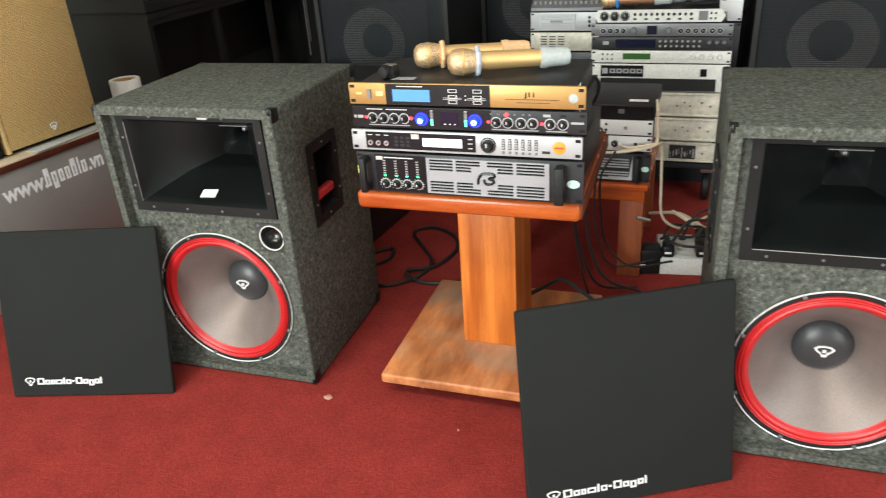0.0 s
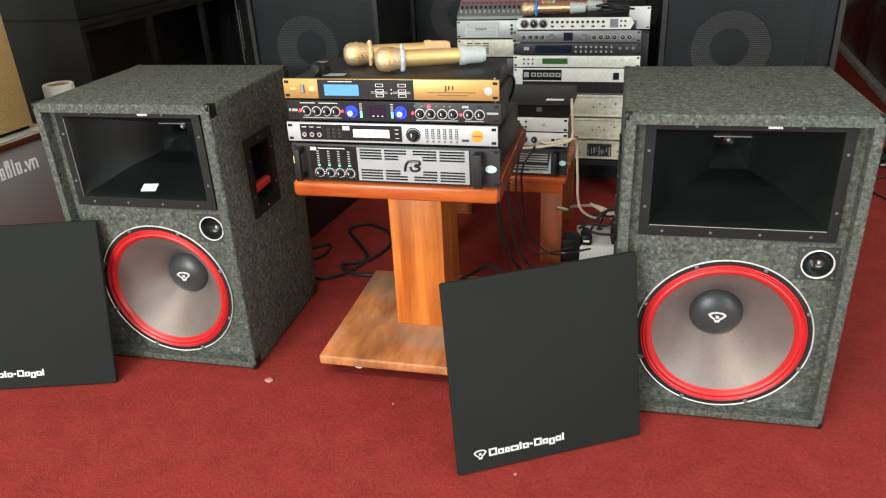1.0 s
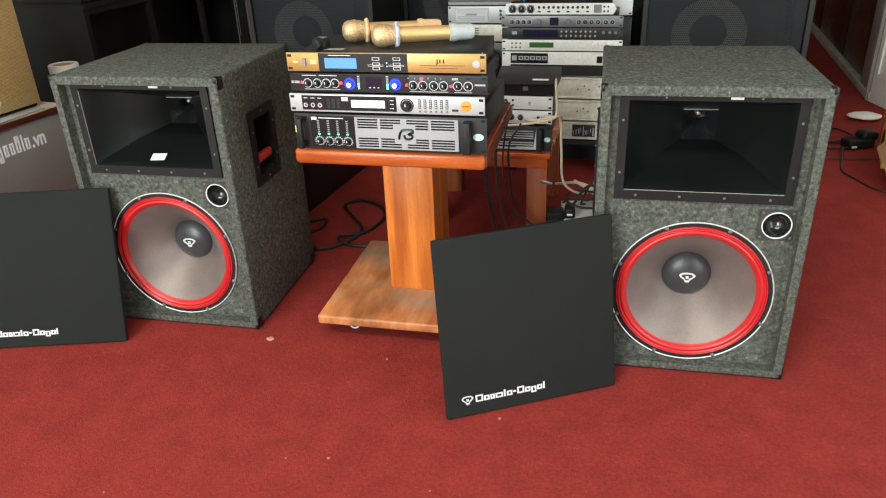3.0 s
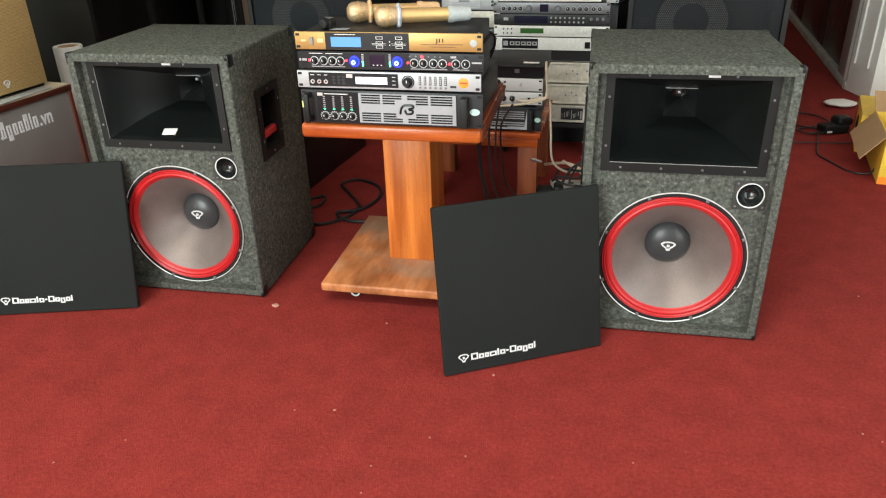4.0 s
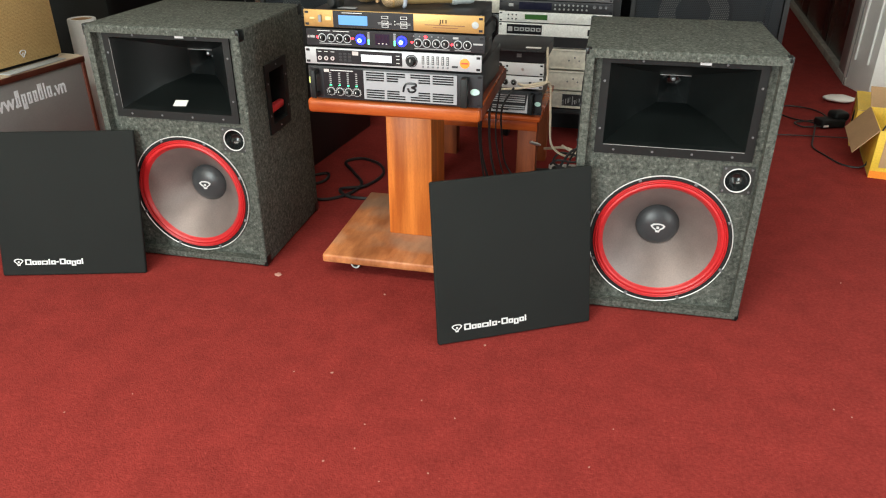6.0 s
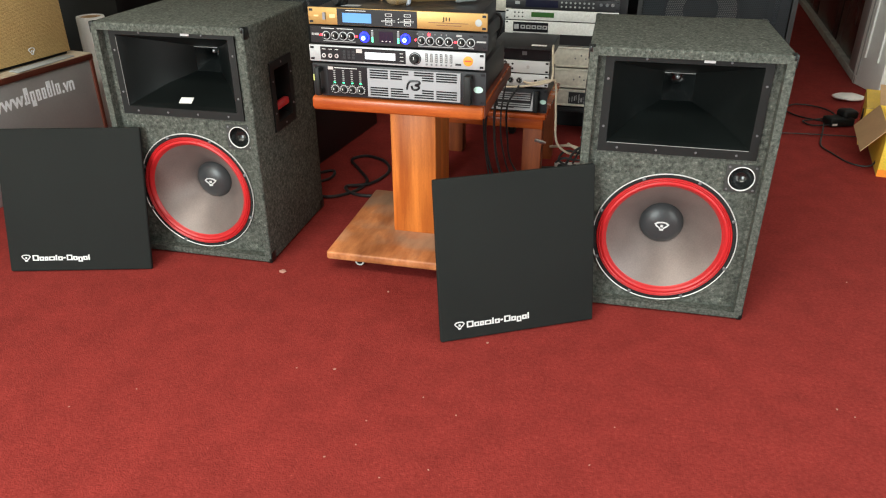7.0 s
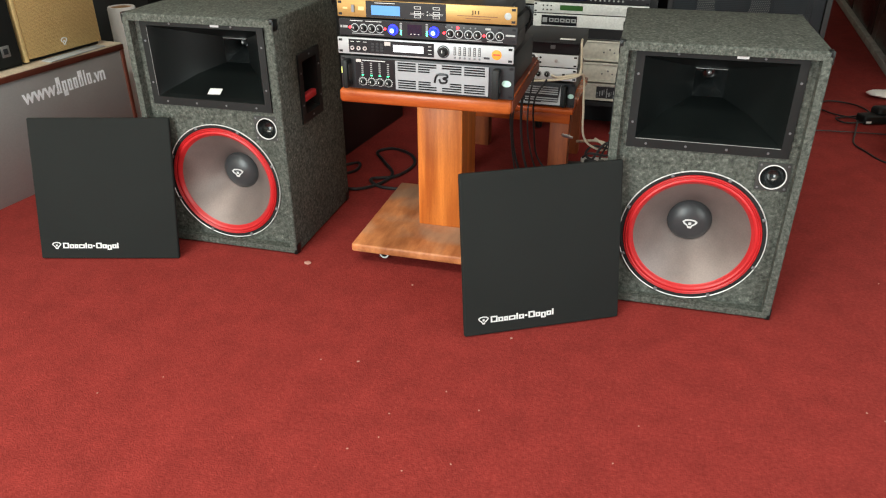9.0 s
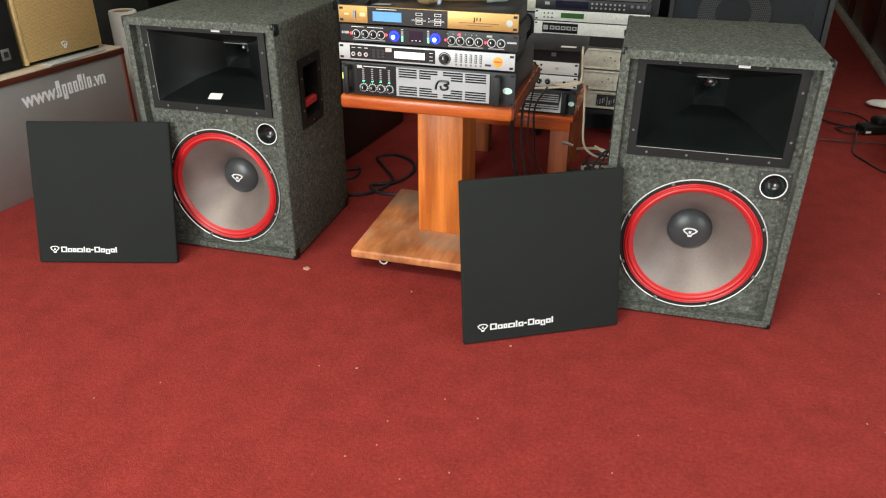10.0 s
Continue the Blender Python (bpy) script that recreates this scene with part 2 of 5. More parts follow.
BIN_BLACK = mat("black_painted_plywood", (0.013, 0.014, 0.014), 0.5, 0, 0.3, 3, 70, 0.15, 0.15, 120, 0.4)
BLACK_MESH = perforated("black_perforated_steel", (0.004, 0.0055, 0.0085), 0.0085, 0.37)
STEEL_MESH = perforated("perforated_steel", (0.012, 0.0165, 0.0205), 0.0085, 0.37)
DARK_CONE = mat("dark_paper_cone", (0.15, 0.143, 0.132), 0.6, 0, 0.1, 10, 200, 0.08)
STONE = mat("grey_stone_skirting", (0.32, 0.305, 0.275), 0.6, 0, 0.25, 14, 120, 0.15, 0.2, 60)
DARK_PANEL = mat("dark_brown_gloss_panel", (0.022, 0.014, 0.011), 0.26, 0, 0.5, 1.6, 20, 0.1, 0, 100, 0.4, (1, 1, 0.25))
WHITE_WOOD = mat("white_painted_wood", (0.86, 0.86, 0.82), 0.5, 0, 0.05, 4, 120, 0.03)
CARDBOARD = mat("brown_cardboard", (0.48, 0.30, 0.155), 0.85, 0, 0.1, 8, 160, 0.06, 0.1, 200)
YELLOW_CARD = mat("yellow_printed_card", (0.85, 0.56, 0.055), 0.55, 0, 0.08)
RED_PRINT = mat("red_print", (0.6, 0.05, 0.03), 0.5, 0, 0.06)
BLUE_TAPE = mat("blue_tape", (0.03, 0.24, 0.7), 0.5, 0, 0.06)
FLUFF = mat("grey_lint", (0.44, 0.22, 0.17), 0.95, 0, 0.15)
MIX_RED = mat("red_fader_caps", (0.35, 0.05, 0.05), 0.5, 0, 0.1)


# ---- mesh helpers ----
def box(bm, x0, x1, y0, y1, z0, z1, bev=0.0, seg=2):
    r = bmesh.ops.create_cube(bm, size=1.0, matrix=Matrix.Translation(((x0 + x1) / 2, (y0 + y1) / 2, (z0 + z1) / 2)) @ Matrix.Diagonal((abs(x1 - x0), abs(y1 - y0), abs(z1 - z0), 1)))
    if bev:
        es = list({e for v in r["verts"] for e in v.link_edges})
        bmesh.ops.bevel(bm, geom=es, offset=bev, segments=seg, profile=0.5, affect="EDGES", clamp_overlap=True)
    return bm


def one_box(x0, x1, y0, y1, z0, z1, bev=0.0, seg=2):
    return box(bmesh.new(), x0, x1, y0, y1, z0, z1, bev, seg)


def lathe(bm, prof, c=(0, 0, 0), axis="y", seg=48):
    """Turned shape: prof is (radius, place along the axis); axis y runs into the thing from its front."""
    rings = []
    for r, a in prof:
        ring = []
        for i in range(1 if r <= 1e-6 else seg):
            t = 2 * math.pi * i / seg
            u, v = r * math.cos(t), r * math.sin(t)
            p = {"y": (u, a, v), "z": (u, v, a), "x": (a, u, v)}[axis]
            ring.append(bm.verts.new((p[0] + c[0], p[1] + c[1], p[2] + c[2])))
        rings.append(ring)
    for A, Bq in zip(rings, rings[1:]):
        for i in range(seg):
            j = (i + 1) % seg
            q = [A[i % len(A)], A[j % len(A)], Bq[j % len(Bq)], Bq[i % len(Bq)]]
            q = list(dict.fromkeys(q))
            if len(q) > 2:
                bm.faces.new(q)
    return bm


def turned(prof, c=(0, 0, 0), axis="y", seg=48):
    return lathe(bmesh.new(), prof, c, axis, seg)


def tube(points, r, seg=8, sub=8):
    """A cable: a round section swept along a smooth line through the points."""
    bm = bmesh.new()
    P = [Vector(p) for p in points]
    P = [2 * P[0] - P[1]] + P + [2 * P[-1] - P[-2]]
    line = []
    for i in range(1, len(P) - 2):
        for k in range(sub):
            t = k / sub
            a, b, c, d = P[i - 1], P[i], P[i + 1], P[i + 2]
            line.append(0.5 * (2 * b + (c - a) * t + (2 * a - 5 * b + 4 * c - d) * t * t + (3 * b - a - 3 * c + d) * t ** 3))
    line.append(P[-2])
    rings, side = [], None
    for i, p in enumerate(line):
        d = (line[min(i + 1, len(line) - 1)] - line[max(i - 1, 0)]).normalized()
        side = (side - d * side.dot(d)).normalized() if side else d.orthogonal().normalized()
        up = d.cross(side)
        rings.append([bm.verts.new(p + r * (math.cos(2 * math.pi * k / seg) * side + math.sin(2 * math.pi * k / seg) * up)) for k in range(seg)])
    for A, Bq in zip(rings, rings[1:]):
        for k in range(seg):
            bm.faces.new((A[k], A[(k + 1) % seg], Bq[(k + 1) % seg], Bq[k]))
    bm.faces.new(rings[0]), bm.faces.new(rings[-1])
    return bm


def circle(cx, cz, r, seg=48):
    return [(cx + r * math.cos(2 * math.pi * i / seg), cz + r * math.sin(2 * math.pi * i / seg)) for i in range(seg)]


def rect(x0, x1, z0, z1):
    return [(x0, z0), (x1, z0), (x1, z1), (x0, z1)]


def plate(outer, holes, y0, y1):
    """A board in x and z, from y0 (front) to y1, with holes through it."""
    bm = bmesh.new()
    es = []
    for loop in [outer] + holes:
        vs = [bm.verts.new((x, y0, z)) for x, z in loop]
        es += [bm.edges.new((vs[i], vs[(i + 1) % len(vs)])) for i in range(len(vs))]
    bmesh.ops.triangle_fill(bm, use_beauty=True, use_dissolve=False, edges=es, normal=(0, -1, 0))
    r = bmesh.ops.extrude_face_region(bm, geom=bm.faces[:])
    bmesh.ops.translate(bm, vec=(0, y1 - y0, 0), verts=[v for v in r["geom"] if isinstance(v, bmesh.types.BMVert)])
    return bm


def mesh_of(name, bm, material, smooth=38):
    bmesh.ops.recalc_face_normals(bm, faces=bm.faces[:])
    me = bpy.data.meshes.new(name)
    bm.to_mesh(me)
    bm.free()
    me.materials.append(material)
    for p in me.polygons:
        p.use_smooth = True
    me.set_sharp_from_angle(angle=radians(smooth))
    return me


def part(name, bm, material, parent, label=""):
    ob = new(name, mesh_of(name, bm, material))
    ob.parent = parent
    if label:
        tagged(ob, label)
    return ob


def share(name, me, parent, x=0, y=0, z=0, rx=0, ry=0, rz=0):
    """One more piece on the same mesh."""
    ob = new(name, me)
    ob.parent = parent
    ob.matrix_basis = pose(x, y, z, rx, ry, rz)
    return ob


def thing(name, m, label, category, group="", kind=""):
    ob = new(name)
    ob.empty_display_size = 0.1
    ob.matrix_basis = m
    return tagged(ob, label, category, group, kind)


def solid(name, bm, material, m, label, category, group="", kind=""):
    ob = new(name, mesh_of(name, bm, material))
    ob.matrix_basis = m
    return tagged(ob, label, category, group, kind)


def structure(name, bm, material, label, category):
    return solid(name, bm, material, Matrix.Identity(4), label, category, "", "structure")


# ---- the room ----
structure("floor", one_box(-2.95, 2.6, -3.6, 8.2, -0.06, -0.004), RED_CARPET, "dark red carpet over the whole shop floor", "floor")
structure("carpet", one_box(-2.9, 2.5, -3.5, 3.13, -0.0035, 0.0, 0.0), RED_CARPET, "red carpet sheet laid over the front floor", "carpet")
structure("ceiling", one_box(-2.95, 2.6, -3.6, 8.2, 3.2, 3.3), CEILING_WHITE, "plain white ceiling", "ceiling")
structure("wall_west", one_box(-2.95, -2.8, -3.6, 8.2, -0.06, 3.2), WALL_CREAM, "cream painted wall behind the black bins", "wall")
structure("wall_north", one_box(-2.95, 2.6, 8.2, 8.35, -0.06, 3.2), WALL_CREAM, "plain cream wall at the far end", "wall")
bm = bmesh.new()
box(bm, -2.95, -2.5, -3.6, -3.45, -0.06, 3.2), box(bm, 1.9, 2.6, -3.6, -3.45, -0.06, 3.2), box(bm, -2.5, 1.9, -3.6, -3.45, 2.85, 3.2)
structure("wall_south", bm, WALL_CREAM, "wall round the wide open shop front", "wall")
bm = bmesh.new()
box(bm, 2.3, 2.6, -3.6, -1.0, -0.06, 3.2), box(bm, 2.3, 2.6, 1.6, 8.2, -0.06, 3.2), box(bm, 2.3, 2.6, -1.0, 1.6, 2.5, 3.2)
structure("wall_east", bm, WALL_CREAM, "plain cream side wall with an open doorway", "wall")

# ---- big carpeted loudspeakers ----
SW, SH, SD = 0.485, 0.743, 0.460
EMBLEM = [(-0.5, 0.2), (-0.32, 0.4), (0.0, 0.46), (0.32, 0.4), (0.5, 0.2), (0.4, -0.02), (0.17, -0.26), (0.12, -0.48), (-0.12, -0.48), (-0.17, -0.26), (-0.4, -0.02)]


def emblem(w, h, y0, y1, cx=0.0, cz=0.0):
    """A rounded three-cornered ring with a dot, the plain shape of the maker's mark."""
    outer = [(cx + w * x, cz + h * z) for x, z in EMBLEM]
    inner = [(cx + w * x * 0.76, cz + h * (z * 0.68 + 0.03)) for x, z in EMBLEM]
    bm = plate(outer, [inner], y0, y1)
    box(bm, cx - 0.09 * w, cx + 0.09 * w, y0, y1, cz - 0.12 * h, cz + 0.12 * h)
    return bm


def pa_speaker(m, label, glint_at_side):
    s = thing("loudspeaker", m, label, "loudspeaker", "carpeted loudspeakers")
    w, t, lip = SW / 2, 0.02, 0.028
    # carcass: a box open at the front, its edges rounded under the felt
    bm = bmesh.new()
    box(bm, -w, w, 0, SD, 0.004, SH, 0.007, 3)
    front = [f for f in bm.faces if f.normal.y < -0.99 and f.calc_area() > 0.1]
    bmesh.ops.inset_region(bm, faces=front, thickness=0.0215, depth=0)
    bmesh.ops.inset_region(bm, faces=front, thickness=0.0004, depth=0)
    bmesh.ops.translate(bm, vec=(0, lip, 0), verts=list({v for f in front for v in f.verts}))
    bmesh.ops.delete(bm, geom=front, context="FACES")
    part("cabinet", bm, FELT, s, "dark grey felt-covered box")
    hx, hz0, hz1 = 0.2, 0.467, 0.720
    wx, wz, wr = 0.002, 0.221, 0.19
    px, pz, pr = 0.174, 0.415, 0.0315
    hole = rect(-0.181, 0.181, 0.489, 0.707)
    part("baffle", plate(rect(-w + 0.0226, w - 0.0226, 0.0266, SH - 0.0226), [hole, circle(wx, wz, 0.175, 56), circle(px, pz, pr - 0.001, 32)], lip, lip + 0.018), FELT, s)
    # horn
    y = lip
    horn = part("horn", plate(rect(-hx, hx, hz0, hz1), [rect(-0.179, 0.179, 0.491, 0.705)], y - 0.006, y), BLACK_PLASTIC, s, "black horn frame screwed to the front")
    bm = bmesh.new()
    loops = [(0.179, 0.491, 0.705, y - 0.0062), (0.176, 0.494, 0.702, y - 0.002), (0.166, 0.501, 0.694, y + 0.02), (0.105, 0.537, 0.664, y + 0.11), (0.041, 0.56, 0.639, y + 0.18)]
    rings = [[bm.verts.new(p) for p in ((-a, yy, b), (a, yy, b), (a, yy, c), (-a, yy, c))] for a, b, c, yy in loops]
    for A, Bq in zip(rings, rings[1:]):
        for i in range(4):
            bm.faces.new((A[i], A[(i + 1) % 4], Bq[(i + 1) % 4], Bq[i]))
    part("flare", bm, HORN_BLACK, horn, "glossy black horn mouth")
    # throat: a short square funnel closing to the round driver opening
    th = bmesh.new()
    sq = []
    for q in range(48):
        a = 2 * math.pi * q / 48
        u, v = math.cos(a), math.sin(a)
        f = 1 / max(abs(u), abs(v))
        sq.append((u * f, v * f, u, v))
    rows = [[th.verts.new((0.041 * a, y + 0.18, 0.5995 + 0.0395 * b)) for a, b, c, d in sq],
            [th.verts.new((0.028 * (a + c) / 2, y + 0.205, 0.602 + 0.028 * (b + d) / 2)) for a, b, c, d in sq],
            [th.verts.new((0.0165 * c, y + 0.23, 0.606 + 0.0165 * d)) for a, b, c, d in sq],
            [th.verts.new((0.0150 * c, y + 0.26, 0.608 + 0.0150 * d)) for a, b, c, d in sq]]
    for A, Bq in zip(rows, rows[1:]):
        for i in range(48):
            th.faces.new((A[i], A[(i + 1) % 48], Bq[(i + 1) % 48], Bq[i]))
    th.faces.new(rows[-1])
    part("throat", th, THROAT_BLACK, horn, "glossy square throat narrowing to the driver")
    # pale strip stands in for the highlight on the throat's upper edge
    part("throat_lip", one_box(-0.041, 0.041, y + 0.176, y + 0.1795, 0.6362, 0.6382, 0.0004), EDGE_GREY, horn, "thin pale strip for the glint over the throat")
    # highlight of the rounded mouth edge as a pale rod: left side or bottom
    if glint_at_side:
        rim = tube([(-0.1785, y - 0.0062, 0.493), (-0.1786, y - 0.0062, 0.604), (-0.1785, y - 0.0062, 0.699)], 0.0006, 6, 2)
    else:
        rim = tube([(-0.1775, y - 0.0062, 0.4915), (0.0, y - 0.0062, 0.4913), (0.1775, y - 0.0062, 0.4915)], 0.0009, 6, 2)
    part("mouth_glint", rim, EDGE_GREY, horn, "thin pale line for the glint on the mouth edge")
    part("phase_plug", turned([(0.0, y + 0.219), (0.004, y + 0.2205), (0.0068, y + 0.226), (0.0075, y + 0.236), (0.0075, y + 0.259)], (0, 0, 0.615), "y", 20), DULL_PLUG, horn, "small dull metal driver plug")
    part("badge", one_box(0.035, 0.062, y - 0.0075, y - 0.006, 0.71, 0.717), WHITE_PRINT, horn, "tiny white label strip")
    screw = mesh_of("screw", turned([(0.0, -0.002), (0.0024, -0.0018), (0.0034, 0.0)], (0, 0, 0), "y", 10), GREY_FACE)
    for sx, sz in [(-0.15, 0.478), (-0.05, 0.478), (0.05, 0.478), (0.15, 0.478), (-0.19, 0.534), (-0.19, 0.659), (0.19, 0.534), (0.19, 0.659), (-0.1, 0.7125), (0.1, 0.7125)]:
        share("screw", screw, horn, sx, y - 0.006, sz)
    # woofer
    woofer = part("woofer", turned([(0.1926, y - 0.0005), (0.1942, y - 0.004), (0.1926, y - 0.0065), (0.1909, y - 0.005), (0.1909, y - 0.002)], (wx, 0, wz), "y", 72), SILVER_RIM, s, "round bass driver with bright rim")
    part("gasket", turned([(0.1909, y - 0.004), (0.1880, y - 0.005), (0.1822, y - 0.004), (0.1808, y)], (wx, 0, wz), "y", 72), MATT_BLACK, woofer)
    sur = [(0.1812, y - 0.002), (0.1802, y - 0.0058), (0.1788, y - 0.0068), (0.1774, y - 0.0056), (0.1766, y - 0.0040), (0.1756, y - 0.0064), (0.1738, y - 0.0080), (0.1718, y - 0.0070), (0.1706, y - 0.0052), (0.1690, y - 0.0066), (0.1664, y - 0.0078), (0.1634, y - 0.0072), (0.1604, y - 0.0046), (0.1578, y - 0.0008), (0.1560, y + 0.0022), (0.1540, y + 0.0036)]
    part("surround", turned(sur, (wx, 0, wz), "y", 72), RED_RUBBER, woofer, "ribbed red rubber surround")
    part("cone", turned([(0.1545, y + 0.0034), (0.13, y + 0.024), (0.10, y + 0.058), (0.075, y + 0.089), (0.056, y + 0.113)], (wx, 0, wz), "y", 72), CONE, woofer, "brownish grey metallic cone")
    part("dust_cap", turned([(0.0, y + 0.081), (0.021, y + 0.0825), (0.042, y + 0.0880), (0.0545, y + 0.0965), (0.061, y + 0.105), (0.0625, y + 0.112)], (wx, 0, wz), "y", 48), DUST_CAP, woofer, "dark grey domed centre cap")
    part("emblem", emblem(0.041, 0.029, y + 0.0788, y + 0.0845, wx, wz), WHITE_PRINT, woofer, "white three-cornered maker's mark")
    clip = bmesh.new()
    box(clip, -0.006, 0.006, -0.004, 0.002, -0.009, 0.002, 0.001)
    clip_mesh = mesh_of("clip", clip, GREY_FACE)
    for k in range(8):
        a = radians(22.5 + 45 * k)
        share("clip", clip_mesh, woofer, wx + 0.191 * math.cos(a), y - 0.004, wz + 0.191 * math.sin(a), 0, 90 - math.degrees(a), 0).scale = (0.7, 1, 0.8)
    # reflex port
    port = part("port", plate(rect(px - 0.04, px + 0.04, pz - 0.038, pz + 0.038), [circle(px, pz, pr, 36)], y - 0.003, y), PORT_GREY, s, "small square plate with a round port")
    part("ring", turned([(0.0335, y - 0.003), (0.0335, y - 0.0052), (0.0312, y - 0.0052), (0.0308, y - 0.002)], (px, 0, pz), "y", 40), WHITE_PRINT, port, "thin white ring")
    part("bowl", turned([(0.0310, y - 0.003), (0.028, y + 0.008), (0.022, y + 0.018), (0.012, y + 0.026), (0.0, y + 0.028)], (px, 0, pz), "y", 36), THROAT_BLACK, port)
    for dx in (-0.033, 0.033):
        for dz in (-0.031, 0.031):
            share("screw", screw, port, px + dx, y - 0.003, pz + dz)
    # plastic corners
    bm = bmesh.new()
    c = 0.026
    box(bm, 0, c * 0.5, 0, c * 0.8, -0.002, 0.0016, 0.001), box(bm, 0.001, c * 0.3, -0.0016, 0.002, -c * 0.5, 0.0, 0.001), box(bm, -0.0022, 0.001, 0.001, c * 1.2, -c * 1.2, 0.0, 0.001)
    other = bm.copy()
    bmesh.ops.scale(other, vec=(-1, 1, 1), verts=other.verts[:])
    pair = (mesh_of("corner", bm, HORN_BLACK), mesh_of("corner", other, HORN_BLACK))
    for sx in (-1, 1):
        for back in (0, 1):
            for low in (0, 1):
                share("corner", pair[((sx > 0) + back + low) % 2], s, sx * (w - 0.001), SD - 0.001 if back else 0.001, 0.005 if low else SH - 0.001, 0, 180 * low, 180 * back)
    # recessed handles in both sides
    for side in (1, -1):
        hy, hzc, a, b = 0.207, 0.508, 0.078, 0.108
        fr = plate(rect(hy - a, hy + a, hzc - b, hzc + b), [rect(hy - 0.052, hy + 0.052, hzc - 0.082, hzc + 0.082)], 0, 0.005)
        bmesh.ops.transform(fr, matrix=Matrix(((0, -side, 0, side * (w + 0.0052)), (1, 0, 0, 0), (0, 0, 1, 0), (0, 0, 0, 1))), verts=fr.verts[:])
        hd = part("handle", fr, BLACK_PLASTIC, s, "black plastic side handle with red grip")
        cup = bmesh.new()
        ring0 = [cup.verts.new((side * (w + 0.002), hy + u, hzc + v)) for u, v in ((-0.053, -0.083), (0.053, -0.083), (0.053, 0.083), (-0.053, 0.083))]
        ring1 = [cup.verts.new((side * (w - 0.075 + 0.04 * (v < 0)), hy + u * 0.8, hzc + v * 0.8)) for u, v in ((-0.053, -0.083), (0.053, -0.083), (0.053, 0.083), (-0.053, 0.083))]
        for i in range(4):
            cup.faces.new((ring0[i], ring0[(i + 1) % 4], ring1[(i + 1) % 4], ring1[i]))
        cup.faces.new(ring1)
        part("cup", cup, HORN_BLACK, hd)
        part("grip", one_box(side * (w - 0.021), side * (w - 0.001), hy - 0.05, hy + 0.05, hzc - 0.05, hzc - 0.026, 0.006, 3), RED_BAR, hd, "red plastic grip bar")
        for dy in (-0.066, 0.0, 0.066):
            for dz in (-0.096, 0.096) if dy == 0.0 else (-0.05, 0.05):
                share("screw", screw, hd, side * (w + 0.0052), hy + dy, hzc + dz, 0, 0, 90 * side)
    return s


# the side walls are cut where the handle cups sit
def cut_sides(s):
    cab = [c for c in s.children if c.name.startswith("cabinet")][0]
    bm = bmesh.new()
    bm.from_mesh(cab.data)
    for side in (1, -1):
        x = side * SW / 2
        fs = [f for f in bm.faces if abs(f.normal.x) > 0.99 and abs(f.calc_center_median().x - x) < 0.002 and f.calc_area() > 0.1]
        for f in fs:
            loop = list(f.verts)
            bm.faces.remove(f)
            vs = [bm.verts.new((x, yy, zz)) for yy, zz in ((0.207 - 0.055, 0.508 - 0.085), (0.207 + 0.055, 0.508 - 0.085), (0.207 + 0.055, 0.508 + 0.085), (0.207 - 0.055, 0.508 + 0.085))]
            es = [bm.edges.new((vs[i], vs[(i + 1) % 4])) for i in range(4)]
            oe = [bm.edges.get((loop[i], loop[(i + 1) % len(loop)])) for i in range(len(loop))]
            bmesh.ops.triangle_fill(bm, use_beauty=True, edges=es + oe, normal=(side, 0, 0))
    bmesh.ops.recalc_face_normals(bm, faces=bm.faces[:])
    bm.to_mesh(cab.data)
    bm.free()
    for p in cab.data.polygons:
        p.use_smooth = True
    cab.data.set_sharp_from_angle(angle=radians(38))


LEFT_SPK = pose(-1.1075, 1.357, 0, 0, 0, 1.8)
RIGHT_SPK = pose(0.3235, 1.383, 0, 0, 0, 2.1)
for spot, side_glint in ((LEFT_SPK, True), (RIGHT_SPK, False)):
    cut_sides(pa_speaker(spot, "dark grey felt-covered loudspeaker with red-rimmed woofer on carpet", side_glint))
tag = bmesh.new()
box(tag, -0.02, 0.02, -0.014, 0.014, 0, 0.0008)
solid("paper_tag", tag, PAPER, LEFT_SPK @ pose(-0.005, 0.060, 0.5073, 21.8, 0, 8), "small white paper tag lying inside the horn", "paper tag")


# ---- loose cloth grilles leaning on the loudspeakers ----
def grille(m, label, h):
    g = thing("speaker_grille", m, label, "speaker grille", "loose speaker grilles")
    w = 0.443
    part("panel", one_box(-w / 2, w / 2, 0, 0.016, 0, h, 0.005, 3), GRILLE_CLOTH, g)
    fr = plate(rect(-w / 2 + 0.01, w / 2 - 0.01, 0.01, h - 0.01), [rect(-w / 2 + 0.05, w / 2 - 0.05, 0.05, h - 0.05)], 0.0155, 0.02)
    part("back_frame", fr, MATT_BLACK, g)
    part("emblem", emblem(0.03, 0.024, -0.001, 0.0004, -0.168, 0.043), WHITE_PRINT, g, "white three-cornered maker's mark")
    x = -0.148
    for wd, hh, z0 in ((0.019, 0.021, 0), (0.014, 0.015, 0), (0.011, 0.015, 0), (0.019, 0.015, 0), (0.0055, 0.021, 0), (0.014, 0.015, 0), (0.0085, 0.005, 0.006), (0.018, 0.021, 0), (0.0135, 0.015, 0), (0.0135, 0.019, -0.005), (0.0135, 0.015, 0), (0.005, 0.021, 0)):
        zb, zt = 0.034 + z0, 0.034 + z0 + hh * 0.84
        if wd > 0.01:
            bm = plate(rect(x, x + wd, zb, zt), [rect(x + 0.0042, x + wd - 0.0042, zb + 0.0034, zt - 0.0034)], -0.001, 0.0004)
        else:
            bm = one_box(x, x + wd * 0.85, -0.001, 0.0004, zb, zt)
        part("printed_mark", bm, WHITE_PRINT, g)
        x += wd + 0.0022
    return g


